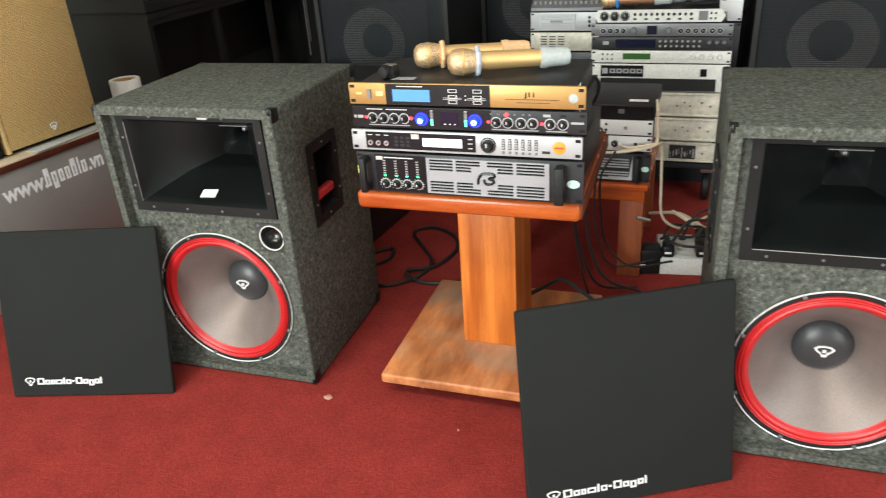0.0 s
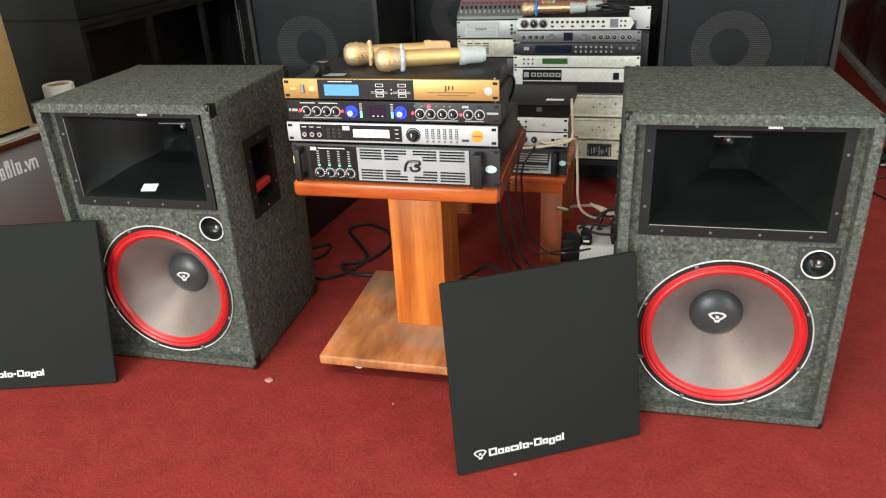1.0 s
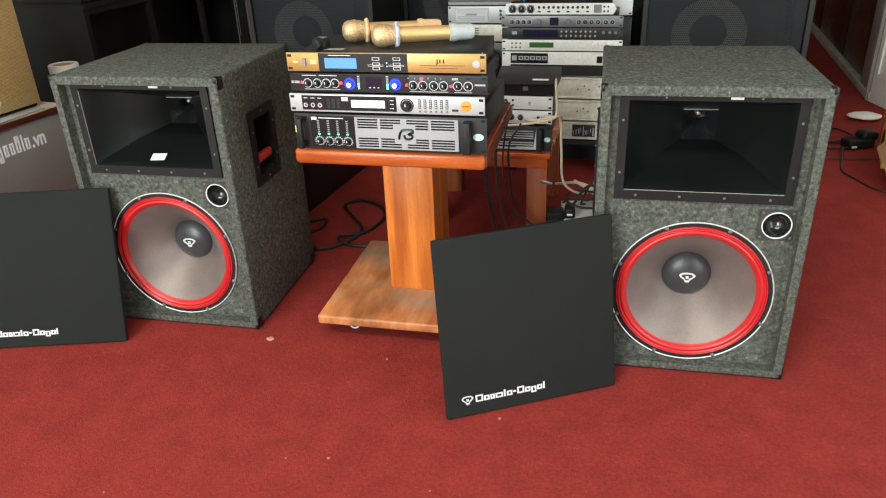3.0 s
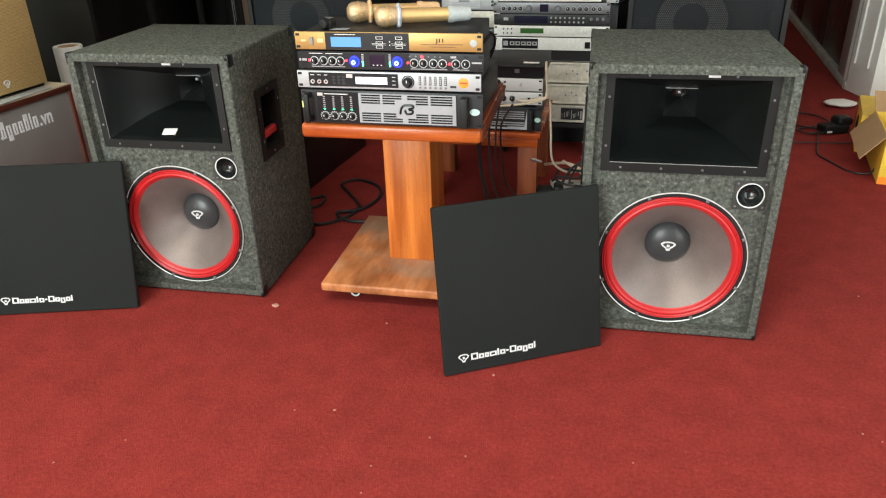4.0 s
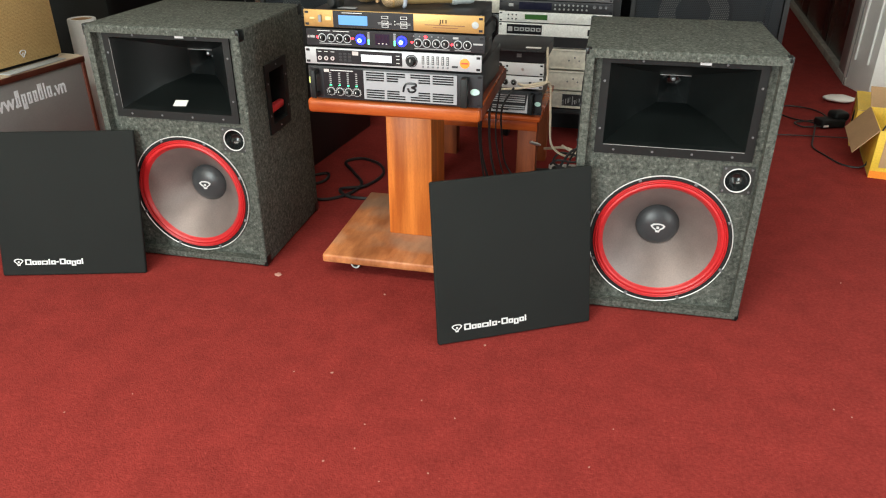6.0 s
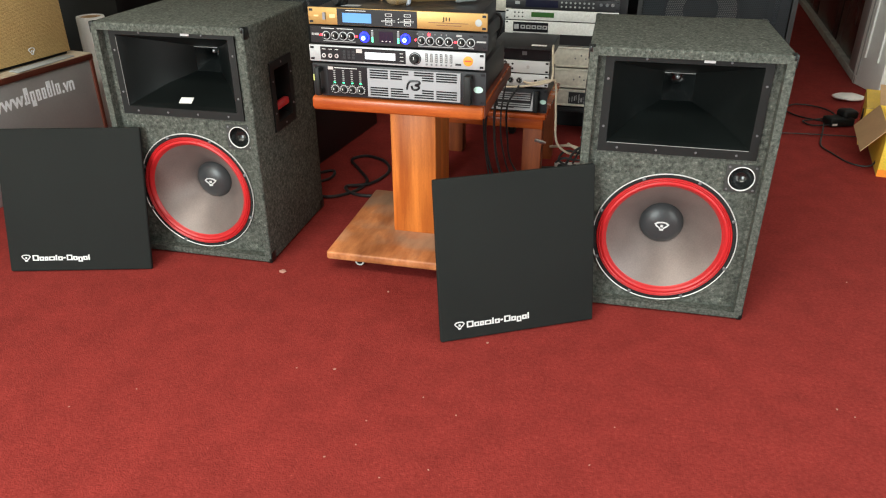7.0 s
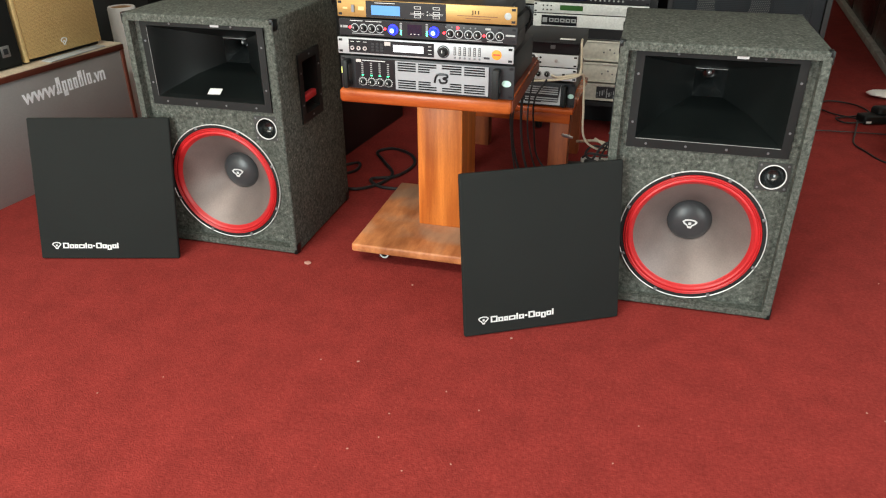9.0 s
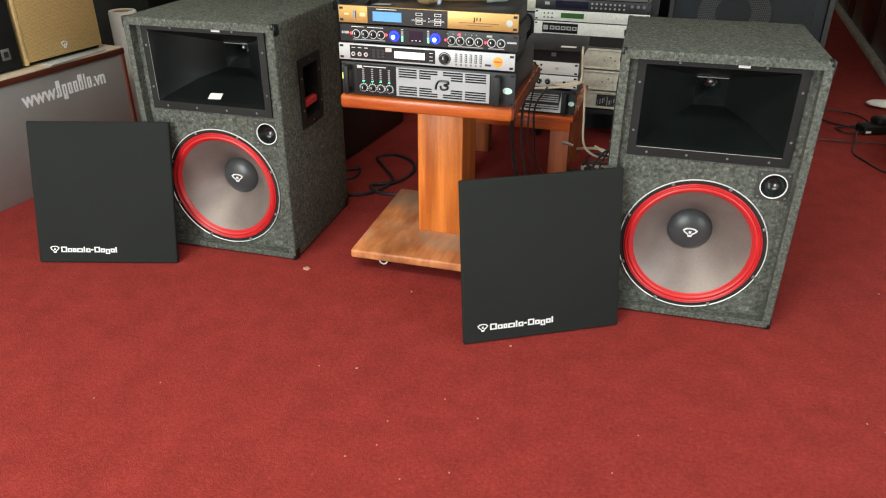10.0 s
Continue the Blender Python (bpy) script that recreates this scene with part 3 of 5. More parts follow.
grille(pose(-0.0303, 1.1815, 0.0035, 0, 0, 29.6) @ pose(0, 0, 0, -10.0, 0, 0), "black cloth loudspeaker grille leaning on the cabinet", 0.4464)
grille(pose(-1.4306, 1.1705, 0.0035, 0, 0, 16.4) @ pose(0, 0, 0, -16.4, 0, 0), "black cloth loudspeaker grille leaning on the cabinet", 0.4464)


# ---- wooden stand ----
def wooden_stand(m, label):
    s = thing("wooden_stand", m, label, "stand")
    w, d = 0.49, 0.485
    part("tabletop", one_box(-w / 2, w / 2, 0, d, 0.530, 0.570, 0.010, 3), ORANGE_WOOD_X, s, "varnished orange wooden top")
    part("top_sheet", one_box(-w / 2 + 0.012, w / 2 - 0.003, 0.02, d - 0.004, 0.5704, 0.5722, 0.0006), RED_WOOD, s, "dark red upper face")
    part("side_edge", one_box(w / 2 - 0.001, w / 2 + 0.0025, 0.01, d - 0.005, 0.534, 0.566, 0.001), RED_WOOD, s, "dark red side edge")
    part("column", one_box(-0.08, 0.063, 0.2, 0.385, 0.073, 0.530, 0.003), ORANGE_WOOD, s, "square upright wooden column with a knot")
    part("knot", turned([(0.0, 0.1994), (0.006, 0.1996), (0.009, 0.2004)], (-0.018, 0, 0.485), "y", 14), ORANGE_WOOD_Y, s)
    part("knot_ring", turned([(0.0092, 0.1996), (0.0115, 0.1993), (0.0135, 0.2004)], (-0.018, 0, 0.485), "y", 18), BROWN_WOOD, s)
    part("base", one_box(-w / 2, w / 2, 0.01, 0.515, 0.0455, 0.073, 0.006, 3), ORANGE_WOOD_Y, s, "worn wooden base board")
    for cx, cy in ((-0.158, 0.075), (0.17, 0.075), (-0.17, 0.46), (0.17, 0.46)):
        ca = part("caster", one_box(cx - 0.012, cx + 0.012, cy - 0.016, cy + 0.016, 0.03, 0.0455, 0.002), STEEL, s, "small swivel caster")
        part("wheel", turned([(0.0, -0.008), (0.013, -0.008), (0.0175, -0.005), (0.0175, 0.005), (0.013, 0.008), (0, 0.008)], (cx, cy, 0.0178), "y", 20), BLACK_PLASTIC, ca)
        part("hub_ring", turned([(0.0155, -0.0078), (0.0150, -0.0095), (0.0105, -0.0095), (0.0105, -0.0078)], (cx, cy, 0.0178), "y", 20), WHITE_PLASTIC, ca, "pale wheel ring")
    return s


wooden_stand(pose(-0.427, 1.362, 0, 0, 0, 1.5), "orange varnished wooden stand with square column on casters")


# ---- rack gear ----
RW = 0.4826


def rack(name, m, label, h, depth, face, case, group="rack gear on the stand", category="audio unit"):
    g = thing(name, m, label, category, group)
    part("case", one_box(-0.22, 0.22, 0.004, depth, 0.002, h - 0.001, 0.002), case, g, "black steel case")
    part("front_panel", one_box(-RW / 2, RW / 2, -0.004, 0.0035, 0, h, 0.0015), face, g)
    slot = mesh_of("rack_slot", one_box(-0.005, 0.005, -0.0006, 0.0003, -0.003, 0.003, 0.0), BLACK_FACE)
    for sx in (-0.233, 0.233):
        for sz in (0.007, h - 0.007):
            share("rack_slot", slot, g, sx, -0.004, sz)
    foot = mesh_of("foot", turned([(0, 0), (0.008, 0), (0.009, 0.003), (0.009, 0.006), (0, 0.006)], (0, 0, 0), "z", 14), BLACK_PLASTIC)
    for fx in (-0.18, 0.18):
        for fy in (0.03, depth - 0.03):
            share("foot", foot, g, fx, fy, -0.004)
    return g


def knob(g, x, z, r, mats=(BLACK_PLASTIC, LED_OFF), y=-0.004, deep=0.012):
    k = part("knob", turned([(r, y), (r, y - deep * 0.3), (r * 0.72, y - deep * 0.4), (r * 0.66, y - deep), (0.0, y - deep)], (x, 0, z), "y", 20), mats[0], g)
    part("pointer", one_box(x - 0.0009, x + 0.0009, y - deep - 0.0005, y - deep, z, z + r * 0.62), WHITE_PRINT, k)
    part("scale_ring", turned([(r * 1.32, y), (r * 1.32, y - 0.0006), (r * 1.1, y - 0.0006), (r * 1.1, y)], (x, 0, z), "y", 24), mats[1], k)
    return k


def flat(name, g, x0, x1, z0, z1, material, label="", y=-0.0052, deep=0.0014):
    return part(name, one_box(x0, x1, y, y + deep, z0, z1), material, g, label)


def dot(name, g, x, z, r, material, label="", y=-0.0048, deep=0.0015):
    return part(name, turned([(0, y - deep), (r * 0.8, y - deep), (r, y), (r, y + 0.001)], (x, 0, z), "y", 16), material, g, label)


def text(name, body, size, g, x, y, z, material, xs=1.0):
    c = bpy.data.curves.new(name, "FONT")
    c.body, c.size, c.extrude, c.offset, c.align_x = body, size, 0.0005, size * 0.022, "CENTER"
    tmp = new("text_source", c)
    deps = bpy.context.evaluated_depsgraph_get()
    me = bpy.data.meshes.new_from_object(tmp.evaluated_get(deps))
    bpy.data.objects.remove(tmp)
    me.materials.clear()
    me.materials.append(material)
    ob = new(name, me)
    ob.parent = g
    ob.matrix_basis = pose(x, y, z, 90, 0, 0)
    ob.scale = (xs, 1, 1)
    return ob


GX, GY = -0.416, 1.357
YAW = 0.8
# power amplifier on the table top
Z0 = 0.5765
amp = rack("power_amplifier", pose(GX, GY, Z0, 0, 0, YAW), "dark grey power amplifier with silver slotted front on stand", 0.088, 0.4, DARK_FACE, CASE_BLACK)


def ax(p):
    return -RW / 2 + (p - 524) / 359 * RW


slots = []
for i, (a, b) in enumerate(((647, 685), (690, 728), (739, 779), (784, 826))):
    for k, z in enumerate((0.078, 0.0715, 0.065, 0.0585)):
        if k >= 2 and i in (1, 2):
            a2, b2 = (a, b - 14) if i == 1 else (a + 16, b)
        else:
            a2, b2 = a, b
        slots.append(rect(ax(a2), ax(b2), z - 0.0021, z + 0.0021))
    for k, z in enumerate((0.031, 0.0245, 0.018, 0.0115)):
        if k < 2 and i in (1, 2):
            a2, b2 = (a, b - 12) if i == 1 else (a + 16, b)
        else:
            a2, b2 = a, b
        slots.append(rect(ax(a2), ax(b2), z - 0.0021, z + 0.0021))
flat("vent_backing", amp, ax(644), ax(831), 0.008, 0.081, DEEP_BLACK, "", -0.0044, 0.0012)
part("vent_plate", plate(rect(ax(642), ax(833), 0.006, 0.083), slots, -0.0085, -0.0045), PLATE_GREY, amp, "silver plate with vent slots")
bm = tube([(ax(721), -0.0088, 0.030), (ax(723), -0.0088, 0.045), (ax(729), -0.0088, 0.056), (ax(740), -0.0088, 0.0585), (ax(752), -0.0088, 0.0575), (ax(753), -0.0088, 0.050), (ax(743), -0.0088, 0.0455), (ax(752), -0.0088, 0.041), (ax(749), -0.0088, 0.0325), (ax(737), -0.0088, 0.0315), (ax(733), -0.0088, 0.043)], 0.0036, 6, 6)
bmesh.ops.transform(bm, matrix=Matrix.Translation((ax(737), 0, 0.0445)) @ Matrix.Diagonal((0.8, 1, 0.82, 1)) @ Matrix.Translation((-ax(737), 0, -0.0445)), verts=bm.verts[:])
part("emblem", bm, BLACK_FACE, amp, "dark curved maker's mark")
flat("control_panel", amp, ax(556), ax(640), 0.004, 0.084, BLACK_FACE, "", -0.0056)
flat("title_strip", amp, ax(572), ax(620), 0.0775, 0.0795, WHITE_PRINT, "", -0.006)
flat("sticker", amp, ax(558), ax(569), 0.073, 0.081, PINK_STICKER, "small pinkish sticker", -0.006)
for c in (571, 590, 608, 626):
    for k in range(7):
        flat("led", amp, ax(c) - 0.0028, ax(c) + 0.0028, 0.037 + k * 0.0055, 0.0395 + k * 0.0055, LED_GREEN if k == 0 else LED_OFF, "", -0.0062)
    knob(amp, ax(c), 0.0205, 0.0085, (BLACK_PLASTIC, LED_OFF), -0.0056)
    bm = bmesh.new()
    for k in range(11):
        a = math.radians(-130 + 26 * k)
        m = Matrix.Translation((ax(c), -0.006, 0.0205)) @ Matrix.Rotation(a, 4, "Y") @ Matrix.Translation((0, 0, 0.0115)) @ Matrix.Diagonal((0.0009, 0.0006, 0.0036, 1))
        bmesh.ops.create_cube(bm, size=1.0, matrix=m)
    part("tick_marks", bm, WHITE_PRINT, amp, "white scale marks round the knob")
for hx2, big in ((ax(541), 0.014), (ax(850), 0.019)):
    bm = bmesh.new()
    box(bm, hx2 - big / 2, hx2 + big / 2, -0.03, -0.004, 0.006, 0.02, 0.003), box(bm, hx2 - big / 2, hx2 + big / 2, -0.03, -0.004, 0.068, 0.082, 0.003), box(bm, hx2 - big / 2, hx2 + big / 2, -0.034, -0.022, 0.006, 0.082, 0.0025)
    part("handle", bm, BLACK_PLASTIC, amp, "black pull handle")
flat("sticker", amp, ax(524.5), ax(534), 0.040, 0.057, YELLOW_STICKER, "yellow-green square sticker")
bm = turned([(0.0, -0.0052), (0.0085, -0.0052), (0.0085, -0.004)], (0, 0, 0), "y", 24)
bmesh.ops.transform(bm, matrix=Matrix.Translation((ax(868), 0, 0.042)) @ Matrix.Diagonal((1.5, 1, 1, 1)), verts=bm.verts[:])
part("sticker", bm, GREEN_STICKER, amp, "pale green oval sticker")

# effects processor
Z1 = Z0 + 0.094
fxu = rack("effects_processor", pose(GX - 0.004, GY - 0.002, Z1, 0, 0, YAW), "silver effects processor with white display on the amplifier", 0.0437, 0.28, SILVER_FACE, CASE_BLACK)


def ex(p):
    return -RW / 2 + (p - 510) / 374 * RW


flat("control_panel", fxu, ex(535), ex(720), 0.005, 0.040, BLACK_FACE)
for p in (543, 557, 571):
    part("jack", turned([(0.0055, -0.005), (0.0055, -0.0085), (0.003, -0.0085), (0.003, -0.003)], (ex(p), 0, 0.017), "y", 16), STEEL, fxu)
    flat("caption", fxu, ex(p) - 0.005, ex(p) + 0.005, 0.033, 0.0345, WHITE_PRINT, "", -0.0058)
for p in (588, 598, 608):
    for z in (0.011, 0.019, 0.027):
        flat("button", fxu, ex(p) - 0.004, ex(p) + 0.004, z, z + 0.005, DARK_FACE, "", -0.0066, 0.003)
flat("sticker", fxu, ex(614), ex(627), 0.028, 0.038, PINK_STICKER, "small pinkish sticker", -0.0058)
flat("display", fxu, ex(633), ex(698), 0.013, 0.031, LCD_WHITE, "bright white display", -0.0058)
for z in (0.012, 0.022, 0.031):
    flat("caption", fxu, ex(708), ex(715), z, z + 0.0015, WHITE_PRINT, "", -0.0058)
knob(fxu, ex(740), 0.021, 0.0125, (BLACK_PLASTIC, DARK_FACE), -0.004, 0.016)
for k in range(6):
    p = 764 + k * 10.2
    flat("slider_slot", fxu, ex(p) - 0.003, ex(p) + 0.003, 0.014, 0.036, DARK_FACE)
    for j in range(4):
        flat("led", fxu, ex(p) - 0.002, ex(p) + 0.002, 0.016 + j * 0.005, 0.0195 + j * 0.005, LED_OFF, "", -0.0058)
    dot("button", fxu, ex(p), 0.0075, 0.0028, GREY_FACE)
flat("usb_port", fxu, ex(824), ex(836), 0.009, 0.014, DARK_FACE)
dot("sticker", fxu, ex(850), 0.0215, 0.013, ORANGE_STICKER, "round orange sticker", -0.0045, 0.0006)
flat("print", fxu, ex(843), ex(857), 0.020, 0.0235, RED_PRINT, "", -0.0056, 0.0006)

# mixing preamplifier
Z2 = Z1 + 0.0488
pre = rack("preamplifier", pose(GX + 0.003, GY, Z2, 0, 0, YAW), "dark preamplifier with lit blue knobs and red lamps", 0.0437, 0.3, DARK_FACE, CASE_BLACK)


def qx(p):
    return -RW / 2 + (p - 512) / 374 * RW


flat("control_panel", pre, qx(512.5), qx(742), 0.001, 0.0427, BLACK_FACE)
for p, wd in ((515, 4), (521, 10)):
    flat("maker_mark", pre, qx(p), qx(p + wd), 0.020, 0.026, LED_OFF, "", -0.0058)
flat("caption", pre, qx(537), qx(565), 0.0385, 0.040, WHITE_PRINT, "", -0.0058)
flat("caption", pre, qx(571), qx(606), 0.0385, 0.040, WHITE_PRINT, "", -0.0058)
for p in (547, 566, 584, 601):
    knob(pre, qx(p), 0.021, 0.0085, (BLACK_PLASTIC, SILVER_FACE), -0.0056)
flat("caption", pre, qx(540), qx(610), 0.0055, 0.0075, LED_OFF, "", -0.0058)
for p in (750, 768, 788, 806, 832, 851):
    knob(pre, qx(p), 0.019, 0.0085, (BLACK_PLASTIC, SILVER_FACE), -0.004)
flat("caption", pre, qx(743), qx(815), 0.004, 0.006, LED_OFF)
flat("caption", pre, qx(826), qx(858), 0.004, 0.006, LED_OFF)
for p, z in ((536, 0.022), (613, 0.022), (738, 0.020), (820, 0.019)):
    dot("lamp", pre, qx(p), z, 0.0029, LED_RED, "lit red lamp", -0.0058)
dot("lamp", pre, qx(766), 0.035, 0.0036, LED_RED, "lit red lamp", -0.0052)
for p in (742, 754, 779, 792, 802):
    dot("button", pre, qx(p), 0.036, 0.0022, GREY_FACE)
flat("usb_port", pre, qx(822), qx(833), 0.033, 0.038, LED_OFF)
flat("switch", pre, qx(848), qx(856), 0.034, 0.038, BLACK_FACE)
flat("caption", pre, qx(863), qx(882), 0.0205, 0.0245, LED_OFF)
for p in (630, 717):
    k = part("knob", turned([(0.0078, -0.0056), (0.0078, -0.013), (0.0066, -0.0165), (0.0, -0.0165)], (qx(p), 0, 0.021), "y", 24), LED_CYAN, pre, "knob lit bright blue")
    part("light_ring", turned([(0.0138, -0.0056), (0.0134, -0.0068), (0.0096, -0.0068), (0.0096, -0.0056)], (qx(p), 0, 0.021), "y", 32), LED_BLUE, k, "glowing deep blue ring")
    part("light_spot", turned([(0.0022, -0.0165), (0.0022, -0.0176), (0.0055, -0.0176), (0.0055, -0.0165)], (qx(p) + 0.0006, 0, 0.0202), "y", 20), LED_CORE, k, "pale lit ring on the knob face")
for p in (647, 702):
    flat("level_meter", pre, qx(p) - 0.003, qx(p) + 0.003, 0.008, 0.036, GREY_FACE, "", -0.0058)
    flat("caption", pre, qx(p) - 0.003, qx(p) + 0.003, 0.038, 0.0395, WHITE_PRINT, "", -0.0058)
    for z in (0.009, 0.0135, 0.018):
        flat("led", pre, qx(p) - 0.002, qx(p) + 0.002, z, z + 0.0036, LED_GREEN, "lit green level lamp", -0.0062)
flat("display", pre, qx(661), qx(691), 0.009, 0.037, LCD_DARK, "", -0.0058)
for p in (667, 675, 683):
    flat("digit", pre, qx(p), qx(p + 3), 0.0115, 0.0135, WHITE_PRINT, "", -0.0062)


# gold speaker processor on top
Z3 = Z2 + 0.0485
gold = rack("speaker_processor", pose(GX, GY, Z3, 0, 0, YAW), "gold-fronted speaker processor with blue display on top", 0.0437, 0.235, GOLD_FACE, CASE_BLACK)


def jx(p):
    return -RW / 2 + (p - 503) / 384 * RW


flat("control_panel", gold, jx(568), jx(741), 0.001, 0.0427, BLACK_FACE)
flat("display", gold, jx(580), jx(643), 0.008, 0.032, LCD_BLUE, "lit blue display", -0.0058)
flat("caption", gold, jx(588), jx(632), 0.0375, 0.039, WHITE_PRINT, "", -0.0058)
flat("power_switch", gold, jx(536), jx(542), 0.013, 0.031, GREY_FACE, "grey rocker switch", -0.0075, 0.004)
flat("maker_mark", gold, jx(516), jx(526), 0.020, 0.024, GOLD_TRIM, "", -0.0047)
flat("maker_mark", gold, jx(551), jx(563), 0.018, 0.027, GOLD_TRIM, "", -0.0047)
for p in (681, 721):
    for z in (0.0085, 0.0185, 0.0305):
        b = part("button", plate(rect(jx(p - 7), jx(p + 7), z - 0.0028, z + 0.004), [rect(jx(p - 6), jx(p + 6), z - 0.002, z + 0.0032)], -0.0062, -0.005), WHITE_PRINT, gold, "white-outlined push button")
    for z in (0.0145, 0.0175):
        flat("caption", gold, jx(p - 16), jx(p + 14), z - 0.0006, z, WHITE_PRINT, "", -0.0057)
for z in (0.014, 0.022):
    dot("lamp", gold, jx(702), z, 0.0016, WHITE_PRINT, "", -0.0056)
flat("sticker", gold, jx(747), jx(766), 0.028, 0.037, YELLOW_STICKER, "pale green sticker", -0.0047)
text("model_text", "J11", 0.0125, gold, jx(804), -0.0046, 0.0225, MATT_BLACK, 1.35)
flat("caption", gold, jx(765), jx(848), 0.0165, 0.0178, DARK_TRIM, "", -0.0046)
flat("caption", gold, jx(782), jx(834), 0.0105, 0.0116, DARK_TRIM, "", -0.0046)
dot("sticker", gold, jx(869), 0.021, 0.009, FROSTED, "round pale sticker", -0.0042, 0.0006)
flat("side_sticker", gold, 0.2202, 0.2208, 0.012, 0.034, PAPER, "white sticker on the side", 0.05, 0.018)
flat("side_sticker", pre, 0.2202, 0.2208, 0.012, 0.034, PAPER, "white sticker on the side", 0.03, 0.02)

# ---- on top of the gold unit ----
TOP = Z3 + 0.0437


def microphone(m, label, metal, mesh, ring, tail):
    g = thing("microphone", m, label, "microphone", "wireless microphones")
    part("head", turned([(0, 0), (0.012, 0.0015), (0.021, 0.007), (0.0255, 0.016), (0.0262, 0.024), (0.0262, 0.028)], (0, 0, 0), "x", 28), mesh, g, "round wire mesh head")
    part("band", turned([(0.0262, 0.028), (0.0272, 0.029), (0.0272, 0.033), (0.0262, 0.034)], (0, 0, 0), "x", 28), metal, g)
    part("mesh_skirt", turned([(0.0262, 0.034), (0.0245, 0.046), (0.021, 0.058), (0.019, 0.062)], (0, 0, 0), "x", 28), mesh, g)
    part("protective_ring", turned([(0.019, 0.056), (0.029, 0.057), (0.0315, 0.061), (0.029, 0.065), (0.019, 0.068)], (0, 0, 0), "x", 8), ring, g, "soft silicone anti-roll ring")
    part("barrel", turned([(0.0185, 0.062), (0.0185, 0.1), (0.0175, 0.15), (0.017, 0.198), (0.0, 0.199)], (0, 0, 0), "x", 28), metal, g, "shiny metal barrel")
    part("end_sleeve", turned([(0.0172, 0.188), (0.0215, 0.190), (0.0225, 0.2), (0.020, 0.208), (0.019, 0.24), (0.016, 0.248), (0.0, 0.25)], (0, 0, 0), "x", 12), tail, g, "pale rubber end sleeve")
    return g


microphone(pose(-0.462, 1.412, TOP + 0.0285, 0, 1.3, 24), "gold wireless microphone with grey ring lying on the unit", MIC_GOLD, MIC_MESH, SILICONE, FROSTED)
microphone(pose(-0.557, 1.470, TOP + 0.0285, 10, 1.3, 26), "gold wireless microphone with tan ring lying behind another", MIC_GOLD, MIC_MESH, SILICONE_TAN, SILICONE_TAN)
clip = thing("cable_adapter", pose(-0.585, 1.385, TOP, 0, 0, -12), "small black plastic adapter lying on the gold unit", "adapter")
part("body", one_box(-0.017, 0.017, -0.006, 0.03, 0.0, 0.026, 0.009, 3), BLACK_PLASTIC, clip)
part("nose", turned([(0.0, -0.016), (0.011, -0.014), (0.015, -0.006), (0.014, 0.0)], (0, 0, 0.0155), "y", 20), BLACK_PLASTIC, clip, "glossy rounded nose")
part("contacts", one_box(-0.012, 0.012, 0.006, 0.022, 0.0262, 0.0275, 0.0005), STEEL, clip, "bright metal contacts")
solid("label_sticker", one_box(-0.025, 0.025, -0.01, 0.01, 0.0, 0.0006), LED_OFF, pose(-0.55, 1.392, TOP + 0.0003, 0, 0, 2), "pale grey printed label stuck on the case", "sticker")

# ---- second low table with more gear ----
t2 = thing("low_table", pose(-0.347, 2.14, 0, 0, 0, 0), "orange wooden low table carrying a stack of gear", "table")
part("tabletop", one_box(-0.25, 0.242, -0.01, 0.46, 0.300, 0.320, 0.004), ORANGE_WOOD_X, t2)
part("apron", one_box(-0.235, 0.232, 0.0, 0.02, 0.262, 0.300, 0.002), ORANGE_WOOD_X, t2)
# shade under the table is put into the legs' browner wood
for lx, ly in ((-0.2, 0.035), (0.195, 0.035), (-0.2, 0.42), (0.195, 0.42)):
    part("leg", one_box(lx - 0.036, lx + 0.036, ly - 0.03, ly + 0.03, 0.0, 0.300, 0.003), BROWN_WOOD, t2)

G2X, G2Y = -0.345, 2.142
a2 = rack("power_amplifier", pose(G2X, G2Y, 0.326, 0, 0, 0), "silver slotted power amplifier with green sticker on low table", 0.088, 0.4, DARK_FACE, CASE_BLACK, "gear on the low table")
sl = [rect(x, x + 0.06, z - 0.0016, z + 0.0016) for x in (-0.08, -0.01, 0.06, 0.12) for z in (0.014, 0.022, 0.03, 0.046, 0.054, 0.062, 0.07)]
part("vent_plate", plate(rect(-0.09, 0.19, 0.006, 0.082), sl, -0.0085, -0.0045), SILVER_FACE, a2, "silver plate with vent slots")
bm = bmesh.new()
box(bm, 0.198, 0.212, -0.03, -0.004, 0.006, 0.02, 0.003), box(bm, 0.198, 0.212, -0.03, -0.004, 0.068, 0.082, 0.003), box(bm, 0.198, 0.212, -0.034, -0.022, 0.006, 0.082, 0.005)
part("handle", bm, BLACK_PLASTIC, a2, "black pull handle")
bm = turned([(0.0, -0.0052), (0.0085, -0.0052), (0.0085, -0.004)], (0, 0, 0), "y", 24)
bmesh.ops.transform(bm, matrix=Matrix.Translation((0.227, 0, 0.042)) @ Matrix.Diagonal((1.35, 1, 1, 1)), verts=bm.verts[:])
part("sticker", bm, GREEN_STICKER, a2, "green oval sticker")
b2 = rack("mixing_amplifier", pose(G2X, G2Y, 0.4225, 0, 0, 0), "silver unit with round black knobs on amplifier", 0.0437, 0.3, PALE_SILVER, CASE_BLACK, "gear on the low table")
for k in range(6):
    knob(b2, -0.02 + k * 0.031, 0.021, 0.008, (BLACK_PLASTIC, DARK_FACE))
flat("caption", b2, 0.19, 0.2, 0.018, 0.026, DARK_FACE)
flat("caption", b2, 0.205, 0.226, 0.0225, 0.0245, GREY_FACE)
